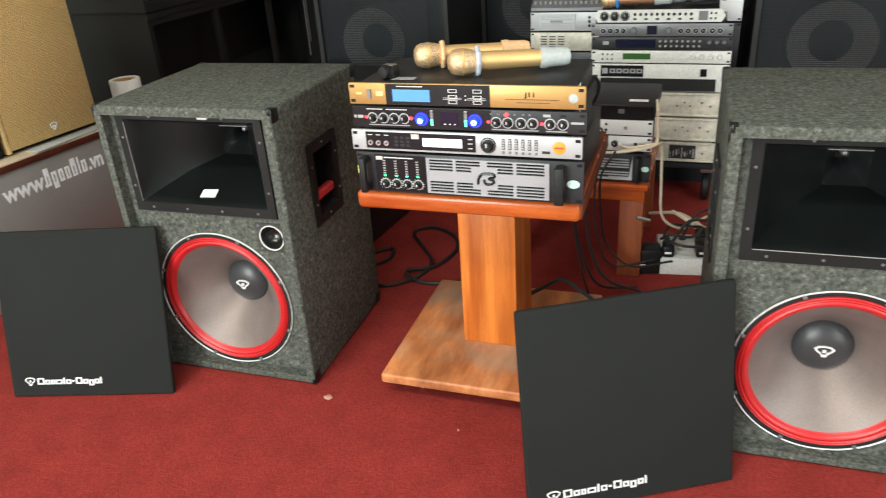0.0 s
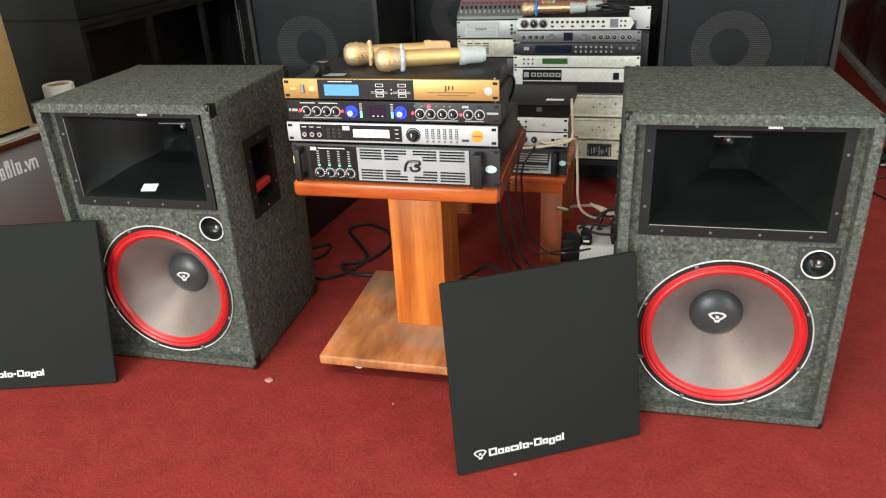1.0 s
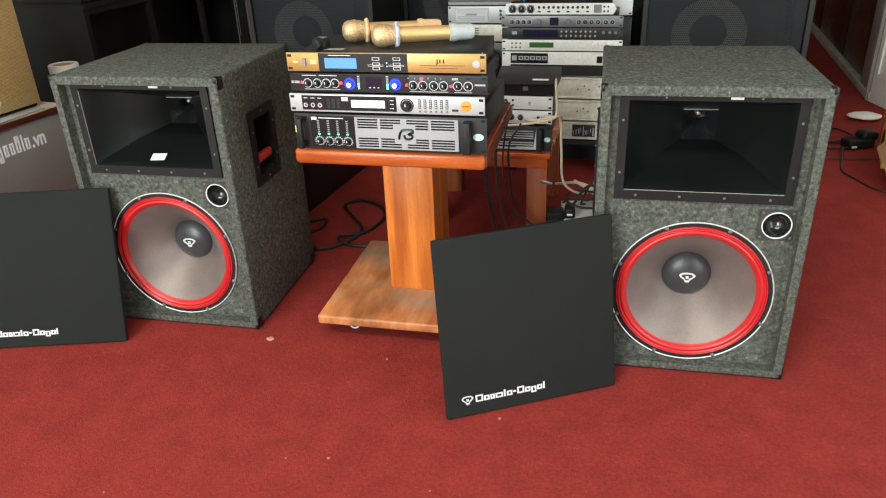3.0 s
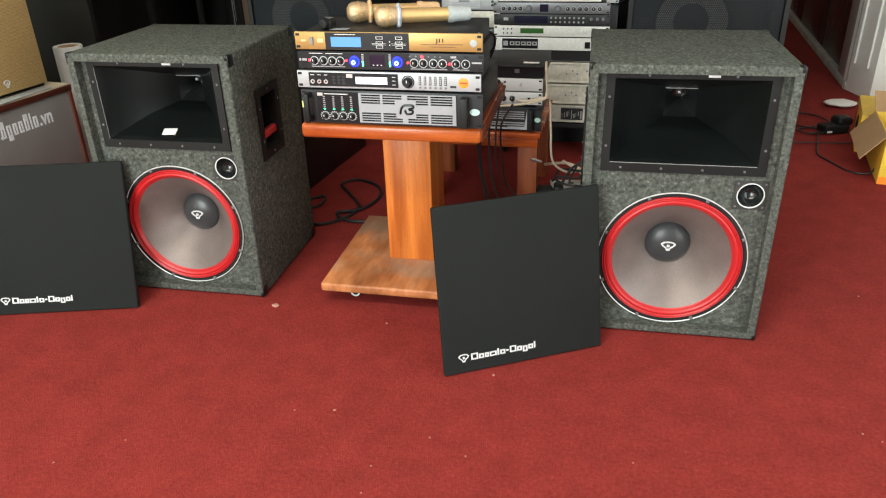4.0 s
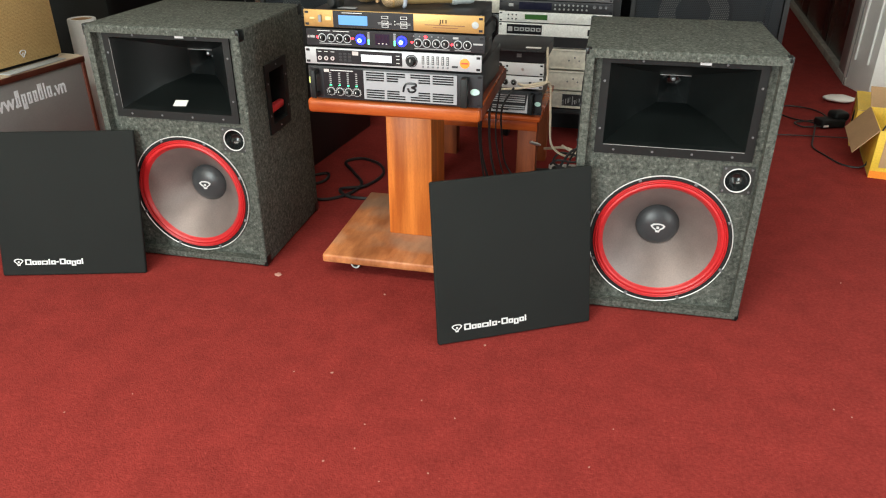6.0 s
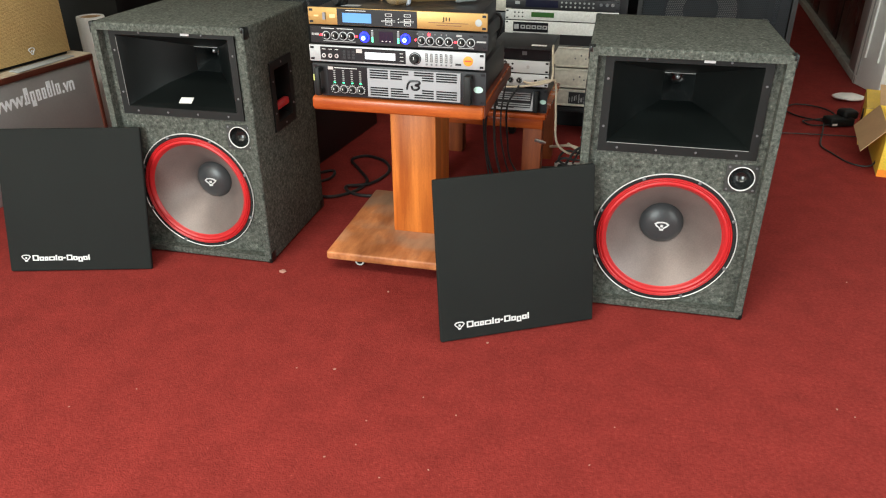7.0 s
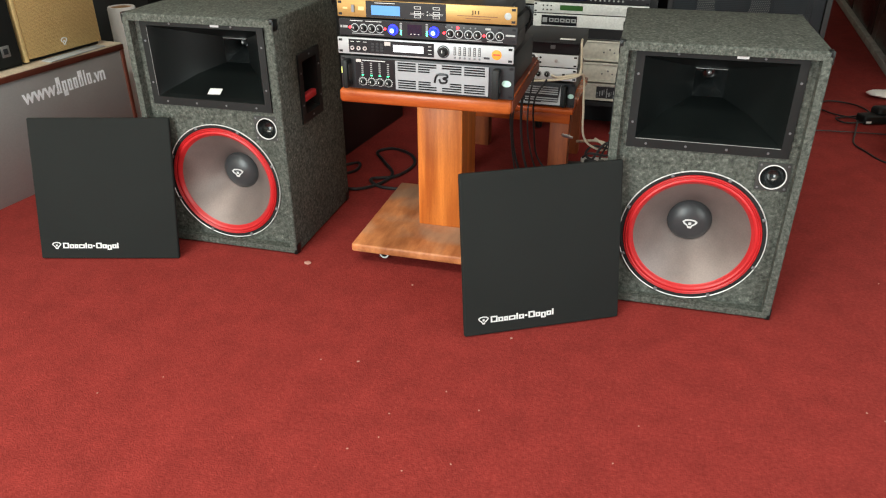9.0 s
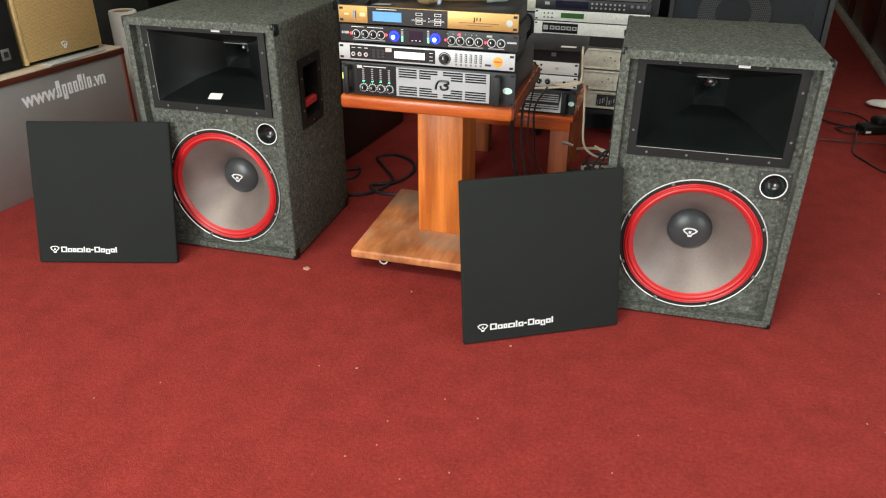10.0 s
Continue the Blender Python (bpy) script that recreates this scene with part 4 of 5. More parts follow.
c2 = rack("wireless_receiver", pose(G2X, G2Y + 0.002, 0.4705, 0, 0, 0), "plain silver rack unit with small sockets", 0.0437, 0.25, PALE_SILVER, CASE_BLACK, "gear on the low table")
for x in (0.02, 0.085, 0.108):
    for z in (0.014, 0.031):
        dot("button", c2, x, z, 0.004, DARK_FACE)
dot("knob", c2, 0.165, 0.022, 0.006, STEEL)
d2 = thing("receiver_box", pose(-0.21, 2.155, 0.514, 0, 0, 0), "black steel box with small front display on silver unit", "audio unit")
part("case", one_box(-0.115, 0.108, 0.0, 0.26, 0.0, 0.0425, 0.0025), CASE_BLACK, d2)
flat("front_panel", d2, -0.112, 0.105, 0.003, 0.039, BLACK_FACE, "", -0.003, 0.004)
flat("window", d2, 0.005, 0.022, 0.018, 0.031, GREY_FACE, "", -0.0042)
flat("maker_mark", d2, -0.08, -0.06, 0.012, 0.024, GREY_FACE, "", -0.0042)
flat("top_label", d2, 0.03, 0.085, 0.0425, 0.0431, PAPER, "pale printed label", 0.04, 0.022)

# ---- tall gear stack on a trolley ----
SX, SY = -0.14, 2.772
tr = thing("trolley", pose(SX, SY, 0, 0, 0, 0), "low black board trolley under the tall gear stack", "trolley")
part("board", one_box(-0.24, 0.24, 0.0, 0.5, 0.145, 0.166, 0.003), MATT_BLACK, tr)
for cx, cy in ((-0.2, 0.06), (0.2, 0.06), (-0.2, 0.44), (0.2, 0.44)):
    w_ = part("caster", turned([(0.0, -0.014), (0.05, -0.014), (0.056, -0.009), (0.056, 0.009), (0.05, 0.014), (0, 0.014)], (cx, cy + 0.01, 0.056), "x", 24), BLACK_PLASTIC, tr, "black rubber wheel")
    part("fork", one_box(cx - 0.022, cx + 0.022, cy - 0.01, cy + 0.03, 0.113, 0.145, 0.004), STEEL, w_)


def old_amp(z, h, dx, label, wide=0.0):
    g = rack("power_amplifier", pose(SX + dx, SY + 0.005, z, 0, 0, 0), label, h, 0.38, BEIGE_FACE, BEIGE_FACE, "old gear on the trolley")
    part("top_lip", one_box(-0.238, 0.238, -0.009, -0.0035, h - 0.008, h - 0.002, 0.001), BEIGE_FACE, g)
    part("bottom_lip", one_box(-0.238, 0.238, -0.009, -0.0035, 0.002, 0.009, 0.001), BEIGE_FACE, g)
    for k, x in enumerate((0.075, 0.1, 0.12, 0.16, 0.19)):
        dot("screw", g, x, h * (0.45 + 0.15 * (k % 2)), 0.004, GREY_FACE)
    return g


oa = old_amp(0.172, 0.076, -0.012, "stained beige power amplifier with dark window, lowest in stack")
flat("window", oa, 0.07, 0.165, 0.012, 0.064, DARK_FACE, "dark scratched window")
for k in range(9):
    flat("scratch", oa, 0.075 + 0.01 * k, 0.0765 + 0.01 * k + 0.002 * (k % 3), 0.016 + 0.005 * (k % 4), 0.04 + 0.004 * (k % 5), LED_OFF, "", -0.0057)
old_amp(0.254, 0.086, 0.0, "stained beige rack amplifier in the tall stack")
old_amp(0.346, 0.088, 0.0, "aged cream rack amplifier in the tall stack")
cr = rack("power_amplifier", pose(SX, SY, 0.44, 0, 0, 0), "white power amplifier with black name plate", 0.097, 0.38, WHITE_PLASTIC, CASE_BLACK, "old gear on the trolley")
flat("vent_recess", cr, -0.205, 0.2, 0.002, 0.046, MATT_BLACK, "black recessed vent")
flat("name_plate", cr, -0.205, -0.052, 0.051, 0.092, BLACK_FACE, "black plate with pale logo shapes")
flat("logo_shape", cr, -0.2, -0.18, 0.062, 0.082, LED_OFF, "", -0.0058)
for x in (-0.172, -0.148, -0.124, -0.100, -0.076):
    part("logo_shape", plate(rect(x, x + 0.02, 0.064, 0.08), [rect(x + 0.005, x + 0.015, 0.0685, 0.0755)], -0.0058, -0.0048), LED_OFF, cr)
flat("power_switch", cr, 0.145, 0.167, 0.056, 0.082, BLACK_FACE, "black rocker switch", -0.0075, 0.004)
dd = rack("equaliser", pose(SX, SY, 0.5415, 0, 0, 0), "white processor with green display in tall stack", 0.0437, 0.25, WHITE_PLASTIC, CASE_BLACK, "old gear on the trolley")
flat("display", dd, -0.128, -0.03, 0.013, 0.034, LCD_GREEN, "dim green display")
for x in (-0.2, -0.183, -0.166):
    for z in (0.013, 0.03):
        dot("button", dd, x, z, 0.0035, DARK_FACE)
for x in (0.115, 0.145, 0.175, 0.205):
    dot("knob", dd, x, 0.024, 0.009, WHITE_PLASTIC, "", -0.0045, 0.006)
ee = rack("effects_processor", pose(SX, SY, 0.5885, 0, 0, 0), "dark processor with blue-black display and rows of buttons", 0.0437, 0.25, DARK_FACE, CASE_BLACK, "old gear on the trolley")
flat("display", ee, -0.155, -0.015, 0.008, 0.037, LCD_DARK)
for k in range(8):
    for z in (0.013, 0.03):
        dot("button", ee, 0.0 + 0.019 * k, z, 0.0042, LED_OFF)
for x in (0.165, 0.19, 0.213):
    dot("knob", ee, x, 0.027, 0.007, GREY_FACE, "", -0.0045, 0.008)
flat("maker_mark", ee, -0.2, -0.18, 0.018, 0.03, LED_OFF)
ff = rack("preamplifier", pose(SX - 0.003, SY, 0.6355, 0, 0, 0), "grey preamplifier with rows of small knobs", 0.0437, 0.25, GREY_FACE, CASE_BLACK, "old gear on the trolley")
for x in (-0.198, -0.173, -0.15, -0.127, 0.07, 0.095, 0.12, 0.145, 0.175, 0.2):
    knob(ff, x, 0.019, 0.008, (BLACK_PLASTIC, SILVER_FACE))
for x in (-0.09, 0.03):
    dot("knob", ff, x, 0.022, 0.011, GREY_FACE, "", -0.0045, 0.01)
flat("display", ff, -0.045, -0.01, 0.007, 0.037, LCD_DARK)
gg = thing("mixer", pose(SX - 0.012, SY + 0.002, 0.684, 0, 0, 0), "white-faced rack mixer with three large dark knobs", "audio unit", "old gear on the trolley")
part("case", one_box(-0.2, 0.2, 0.004, 0.22, 0.0, 0.042, 0.002), CASE_BLACK, gg)
part("front_panel", plate([(-0.222, 0.021), (-0.21, 0.0), (0.21, 0.0), (0.222, 0.021), (0.21, 0.0425), (-0.21, 0.0425)], [], -0.004, 0.0035), WHITE_PLASTIC, gg)
for x in (-0.186, -0.15, -0.114):
    knob(gg, x, 0.021, 0.0125, (BLACK_PLASTIC, DARK_FACE))
for k in range(11):
    dot("button", gg, -0.08 + 0.019 * k, 0.027, 0.0055, DARK_FACE)
    if k % 2 == 0:
        flat("caption", gg, -0.085 + 0.019 * k, -0.073 + 0.019 * k, 0.008, 0.014, DARK_FACE)
flat("window", gg, 0.135, 0.165, 0.006, 0.037, GREY_FACE)
for x in (0.175, 0.19):
    for z in (0.012, 0.029):
        dot("button", gg, x, z, 0.004, DARK_FACE)
microphone(pose(-0.36, 2.81, 0.7265 + 0.0285, 0, 0, 4), "copper wireless microphone with blue tape on the stack", MIC_COPPER, MIC_MESH, BLUE_TAPE, FROSTED)
microphone(pose(-0.30, 2.87, 0.7265 + 0.0285, 0, 0, 2), "copper wireless microphone lying behind another on stack", MIC_COPPER, MIC_MESH, FROSTED, FROSTED)
heap = []
rng = random.Random(5)
for k in range(34):
    a = k * 1.9
    r = 0.03 + 0.028 * rng.random()
    heap.append((0.0 + r * math.cos(a) * 1.3, 2.84 + r * math.sin(a), 0.734 + 0.016 * rng.random() + 0.0009 * k))
solid("coiled_cable", tube(heap, 0.0035, 6, 5), CABLE, Matrix.Identity(4), "tangled black cable heaped on the gear stack", "cable")

# ---- stack behind it ----
bx, by = -0.425, 3.02
ben = solid("equipment_bench", one_box(-0.70, 0.16, by - 0.005, by + 0.5, 0.0, 0.36, 0.004), MATT_BLACK, Matrix.Identity(4), "low black bench under the back gear stack", "bench")
r1 = rack("power_amplifier", pose(bx, by, 0.366, 0, 0, 0), "black power amplifier with small pale marks", 0.16, 0.4, BLACK_FACE, CASE_BLACK, "gear on the bench")
for k in range(5):
    flat("printed_mark", r1, 0.16 + 0.014 * k, 0.17 + 0.014 * k, 0.11, 0.122, LED_OFF)
r2 = rack("power_amplifier", pose(bx, by, 0.532, 0, 0, 0), "beige power amplifier with vents and two dark knobs", 0.072, 0.4, BEIGE_FACE, CASE_BLACK, "gear on the bench")
for x in (-0.2, -0.165, -0.13):
    for z in (0.014, 0.024, 0.034, 0.044, 0.054):
        flat("vent_slot", r2, x, x + 0.026, z, z + 0.004, DARK_FACE)
for x in (0.1, 0.155, 0.2):
    knob(r2, x, 0.028, 0.013, (BLACK_PLASTIC, BEIGE_FACE))
flat("switch", r2, 0.05, 0.07, 0.02, 0.045, BLACK_FACE)
r3 = rack("power_amplifier", pose(bx, by, 0.61, 0, 0, 0), "pale silver power amplifier with rounded vent panel", 0.072, 0.4, SILVER_FACE, CASE_BLACK, "gear on the bench")
part("vent_panel", plate(rect(-0.205, -0.06, 0.006, 0.066), [rect(-0.196, -0.07, z, z + 0.0035) for z in (0.012, 0.020, 0.028, 0.044, 0.052, 0.058)], -0.0085, -0.0045), SILVER_FACE, r3)
flat("window", r3, 0.02, 0.11, 0.012, 0.062, BLACK_FACE)
flat("maker_mark", r3, -0.16, -0.11, 0.034, 0.042, GREY_FACE, "", -0.0098)
flat("caption", r3, 0.12, 0.14, 0.05, 0.054, DARK_FACE)
for z in (0.02, 0.036, 0.052):
    dot("button", r3, -0.005, z, 0.006, DARK_FACE)
mx = thing("mixing_console", pose(bx + 0.07, by + 0.0, 0.687, 0, 0, 0), "grey mixing console with rows of small coloured knobs", "mixing console")
wedge = bmesh.new()
va = [wedge.verts.new(p) for p in ((-0.31, 0, 0), (0.31, 0, 0), (0.31, 0.4, 0), (-0.31, 0.4, 0), (-0.31, 0, 0.012), (0.31, 0, 0.012), (0.31, 0.4, 0.282), (-0.31, 0.4, 0.282))]
for q in ((0, 1, 2, 3), (4, 5, 6, 7), (0, 1, 5, 4), (1, 2, 6, 5), (2, 3, 7, 6), (3, 0, 4, 7)):
    wedge.faces.new([va[i] for i in q])
part("console_body", wedge, GREY_FACE, mx)
kn = [mesh_of("channel_knob", turned([(0.0055, 0), (0.005, 0.009), (0, 0.009)], (0, 0, 0), "z", 8), k) for k in (LED_OFF, MIX_RED, DARK_FACE)]
for i in range(30):
    for j in range(9):
        share("channel_knob", kn[(0, 2, 1, 0, 2, 1, 0, 2, 0)[j]], mx, -0.295 + i * 0.0203, 0.02 + j * 0.022, 0.012 + (0.02 + j * 0.022) * 0.675, 34, 0, 0)
r4 = rack("power_amplifier", pose(-0.112, by + 0.02, 0.366, 0, 0, 0), "tall black power amplifier standing behind the stack", 0.268, 0.4, BLACK_FACE, CASE_BLACK, "gear on the bench")
r5 = rack("power_amplifier", pose(-0.112, by + 0.02, 0.641, 0, 0, 0), "pale silver rack unit sticking out behind the stack", 0.088, 0.4, PALE_SILVER, CASE_BLACK, "gear on the bench")

# ---- towers of loudspeakers at the back ----


def tower(m, label, w, h, zc, ring=False, mesh=STEEL_MESH):
    s = thing("loudspeaker_tower", m, label, "loudspeaker", "black loudspeakers at the back")
    part("cabinet", plate(rect(-w / 2, w / 2, 0.0, h), [rect(-w / 2 + 0.02, w / 2 - 0.02, 0.02, h - 0.02)], 0.0, 0.5), BIN_BLACK, s)
    part("back_board", one_box(-w / 2 + 0.02, w / 2 - 0.02, 0.46, 0.48, 0.02, h - 0.02), BIN_BLACK, s)
    zs = (zc, zc + 0.46)
    slotx = w / 2 - 0.085
    part("baffle", plate(rect(-w / 2 + 0.02, w / 2 - 0.02, 0.02, h - 0.02), [circle(-0.055, z, 0.17, 40) for z in zs] + [rect(slotx - 0.022, slotx + 0.022, zc - 0.2, zc + 0.28)], 0.04, 0.058), MATT_BLACK, s)
    for z in zs:
        d = part("woofer", turned([(0.19, 0.04), (0.19, 0.034), (0.165, 0.034), (0.158, 0.028), (0.15, 0.034)], (-0.055, 0, z), "y", 48), MATT_BLACK, s)
        part("cone", turned([(0.15, 0.034), (0.12, 0.05), (0.08, 0.075), (0.06, 0.09)], (-0.055, 0, z), "y", 48), DARK_CONE, d, "greyish cone behind the mesh")
        part("dust_cap", turned([(0.078, 0.082), (0.065, 0.066), (0.035, 0.055), (0.0, 0.052)], (-0.055, 0, z), "y", 32), MATT_BLACK, d)
    part("mesh_grille", one_box(-w / 2 + 0.024, w / 2 - 0.024, 0.012, 0.0135, 0.024, h - 0.024), mesh, s, "perforated steel front grille")
    if ring:
        dotm = mesh_of("light_dot", turned([(0, 0.009), (0.004, 0.0095), (0.005, 0.012)], (0, 0, 0), "y", 8), WHITE_PRINT)
        for k in range(13):
            a = radians(-12 + 6.2 * k)
            share("light_dot", dotm, s, -0.06 + 0.24 * math.cos(a), 0, zc + 0.02 + 0.24 * math.sin(a))
    return s


tower(pose(0.50, 3.0, 0, 0, 0, 0), "black loudspeaker tower with mesh grille and dark woofers", 0.655, 1.25, 0.56)
tower(pose(-1.335, 3.02, 0, 0, 0, 0), "black loudspeaker tower with mesh grille behind the stand", 0.625, 1.25, 0.555)
tower(pose(0.10, 3.9, 0, 0, 0, 0), "black loudspeaker tower standing far behind the gear stack", 0.6, 1.3, 0.63)
tower(pose(-0.72, 3.5, 0, 0, 0, 0), "black loudspeaker tower with a dotted bright arc", 0.6, 1.3, 0.63, True, BLACK_MESH)
sub = thing("subwoofer", pose(-1.38, 2.1, 0, 0, 0, -5), "black painted subwoofer box standing behind the loudspeaker", "subwoofer")
part("cabinet", one_box(-0.3, 0.3, 0.0, 0.75, 0.0, 0.5, 0.008), BIN_BLACK, sub)
part("grille", one_box(-0.27, 0.27, -0.006, -0.0005, 0.03, 0.47, 0.003), MATT_BLACK, sub)


# ---- black bass bins along the west wall ----
def bass_bin(z, h, label, y0=2.7, y1=4.2, dx=0.0):
    L = y1 - y0
    b = thing("bass_bin", pose(-2.3 + dx, y0, z, 0, 0, 90), label, "bass bin", "stacked bass bins")
    n = 3
    holes = []
    for i in range(n):
        a = 0.03 + i * (L - 0.03) / n
        holes.append(rect(a, a + (L - 0.03) / n - 0.03, 0.035, h - 0.06))
    part("front", plate(rect(0, L, 0, h), holes, 0.0, 0.025), BIN_BLACK, b)
    part("shell", plate(rect(0, L, 0, h), [rect(0.02, L - 0.02, 0.02, h - 0.02)], 0.025, 0.45), BIN_BLACK, b)
    part("back_board", one_box(0.02, L - 0.02, 0.3, 0.32, 0.02, h - 0.02), BIN_BLACK, b)
    for i in range(n):
        a = 0.03 + i * (L - 0.03) / n
        wd = (L - 0.03) / n - 0.03
        bm = bmesh.new()
        vs = [bm.verts.new(p) for p in ((a - 0.01, 0.026, 0.03), (a + wd + 0.01, 0.026, 0.03), (a + wd + 0.01, 0.28, h * 0.45), (a - 0.01, 0.28, h * 0.45))]
        bm.faces.new(vs)
        r = bmesh.ops.extrude_face_region(bm, geom=bm.faces[:])
        bmesh.ops.translate(bm, vec=(0, 0.012, -0.012), verts=[v for v in r["geom"] if isinstance(v, bmesh.types.BMVert)])
        part("horn_board", bm, BIN_BLACK, b, "slanted horn board")
    part("top_edge", one_box(0.0, L, -0.008, 0.0, h - 0.035, h - 0.006, 0.002), BIN_BLACK, b)
    return b


bb = bass_bin(0.0, 0.75, "black plywood bass bin with three deep openings")
bass_bin(0.752, 0.6, "black plywood bass bin stacked on another", 2.68, 4.18, 0.02)

part("pale_strip", one_box(1.36, 1.368, -0.0015, 0.001, 0.28, 0.72), LED_OFF, bb, "narrow pale strip along the edge")
part("pale_strip", one_box(1.385, 1.389, -0.0015, 0.001, 0.36, 0.6), LED_OFF, bb, "narrow pale strip along the edge")

# ---- counter at the side with small loudspeakers ----
CT = pose(-2.0, 2.09, 0, 0, 0, 84)
ct = thing("display_counter", CT, "low grey counter with dark wood edging and white lettering", "counter")
part("carcass", one_box(-1.9, -0.002, 0.004, 0.55, 0.0, 0.437, 0.002), GREY_LAMINATE, ct)
part("front_panel", one_box(-1.89, -0.012, -0.003, 0.0035, 0.0, 0.43, 0.001), GREY_LAMINATE, ct, "smooth grey front panel")
part("top_board", one_box(-1.9, 0.003, -0.006, 0.55, 0.4375, 0.457, 0.003), PALE_BOARD, ct, "pale chipboard top")
part("top_edging", one_box(-1.9, 0.005, -0.011, -0.0065, 0.4305, 0.452, 0.001), DARK_TRIM, ct)
part("corner_edging", one_box(-0.0115, 0.004, -0.009, 0.003, 0.0, 0.4302, 0.001), DARK_TRIM, ct)
text("lettering", "www.", 0.080, ct, -0.429, -0.0036, 0.334, LETTER_WHITE, 0.85)
x = -0.355
for wd, hh, z0 in ((0.018, 0.062, 0), (0.019, 0.058, -0.015), (0.018, 0.043, 0), (0.018, 0.043, 0), (0.019, 0.062, 0), (0.006, 0.060, 0), (0.019, 0.043, 0)):
    part("printed_mark", plate(rect(x, x + wd, 0.334 + z0, 0.334 + z0 + hh), [] if wd < 0.01 else [rect(x + 0.0065, x + wd - 0.0065, 0.341, 0.369)], -0.0041, -0.0028), LETTER_WHITE, ct)
    x += wd + 0.0085
text("lettering", ".vn", 0.080, ct, -0.147, -0.0036, 0.334, LETTER_WHITE, 0.72)

gs = thing("bookshelf_speaker", CT @ pose(-0.232, 0.052, 0.4575, 0, 0, 0), "loudspeaker with gold woven cloth front on the counter", "loudspeaker", "loudspeakers on the counter")
part("cabinet", one_box(-0.185, 0.183, 0.012, 0.34, 0.0, 0.62, 0.004), MATT_BLACK, gs)
part("cloth_front", one_box(-0.172, 0.183, -0.008, 0.012, 0.014, 0.612, 0.005, 3), GOLD_CLOTH, gs, "gold woven cloth front")
part("edge_trim", one_box(-0.188, -0.172, -0.009, 0.02, 0.006, 0.62, 0.003), GOLD_TRIM, gs, "pale gold edge trim")
part("badge", emblem(0.030, 0.030, -0.0105, -0.0075, 0.0, 0.05), SILVER_RIM, gs, "small bright badge")
k2 = thing("bookshelf_speaker", CT @ pose(-0.615, 0.045, 0.4575, 0, 0, 0), "black loudspeaker with a small plaque on the counter", "loudspeaker", "loudspeakers on the counter")
part("cabinet", one_box(-0.19, 0.19, 0.012, 0.34, 0.0, 0.62, 0.004), MATT_BLACK, k2)
part("cloth_front", one_box(-0.18, 0.18, -0.004, 0.012, 0.01, 0.61, 0.004), GRILLE_CLOTH, k2)
plq = part("plaque", one_box(0.105, 0.139, -0.0065, -0.0035, 0.045, 0.085, 0.001), STEEL, k2, "small silver plaque")
part("printed_mark", one_box(0.113, 0.131, -0.0072, -0.0062, 0.055, 0.075), DARK_FACE, plq)
solid("plastic_bag", one_box(-0.16, 0.12, -0.02, 0.03, 0.0, 0.004, 0.0018), FROSTED, CT @ pose(-0.2, 0.012, 0.4573, 0, 0, 2), "crumpled clear plastic strip under the loudspeaker", "plastic wrap")
rl = thing("paper_roll", pose(-2.165, 2.34, 0, 0, 0, 0), "tall white paper roll with cardboard core standing upright", "paper roll")
part("paper", turned([(0.043, 0.0), (0.058, 0.0), (0.059, 0.004), (0.059, 0.548), (0.057, 0.552), (0.045, 0.552), (0.043, 0.548), (0.043, 0.0)], (0, 0, 0), "z", 36), PAPER, rl)
part("core", turned([(0.03, 0.0), (0.0428, 0.0), (0.0428, 0.549), (0.03, 0.549), (0.03, 0.0)], (0, 0, 0), "z", 28), CARDBOARD, rl, "brown cardboard core")

# ---- east side: panelled wall, pillar, boxes ----
E0 = pose(1.432, 4.2, 0, 0, 0, 87.2)
sk = bmesh.new()
box(sk, 0.0, 4.0, -0.3, 0.0, 0.0, 0.045, 0.003)
solid("skirting", sk, STONE, E0, "worn grey stone skirting along the side wall", "skirting", "", "structure")
pn = bmesh.new()
for k in range(4):
    box(pn, 0.02 + k * 1.0, 0.98 + k * 1.0, -0.30, -0.03, 0.05, 2.6, 0.004)
box(pn, 0.0, 4.0, -0.29, -0.045, 0.046, 2.7)
solid("wall_panel", pn, DARK_PANEL, E0, "glossy dark brown wall panels above stone skirting", "wall panel", "", "structure")
jb = one_box(0.0, 0.26, -0.028, -0.004, 0.046, 2.6, 0.004)
solid("door_jamb", jb, GREY_LAMINATE, E0, "grey painted jamb between the pillar and the panels", "jamb", "", "structure")
pl = thing("pillar", pose(0, 0, 0), "white painted square pillar with raised mouldings", "pillar", "", "structure")
bm = bmesh.new()
foot = [(1.432, 4.23), (1.505, 3.97), (2.3, 3.93), (2.3, 4.4), (1.46, 4.4)]
lo, hi = [bm.verts.new((a, b, 0)) for a, b in foot], [bm.verts.new((a, b, 3.2)) for a, b in foot]
for i in range(5):
    bm.faces.new((lo[i], lo[(i + 1) % 5], hi[(i + 1) % 5], hi[i]))
bm.faces.new(lo), bm.faces.new(hi)
part("shaft", bm, WHITE_WOOD, pl)
ang = math.degrees(math.atan2(3.97 - 4.23, 1.505 - 1.432))
for off in (0.07, 0.2):
    ob = share("moulding", mesh_of("moulding", one_box(off - 0.007, off + 0.007, -0.010, 0.002, 0.16, 3.1, 0.004), WHITE_WOOD), pl)
    ob.matrix_basis = pose(1.432, 4.23, 0, 0, 0, ang)
for off in (0.3,):
    ob = share("moulding", mesh_of("moulding", one_box(off - 0.014, off + 0.014, -0.012, 0.002, 0.16, 3.1, 0.005), WHITE_WOOD), pl)
    ob.matrix_basis = pose(1.505, 3.97, 0, 0, 0, -2.9)


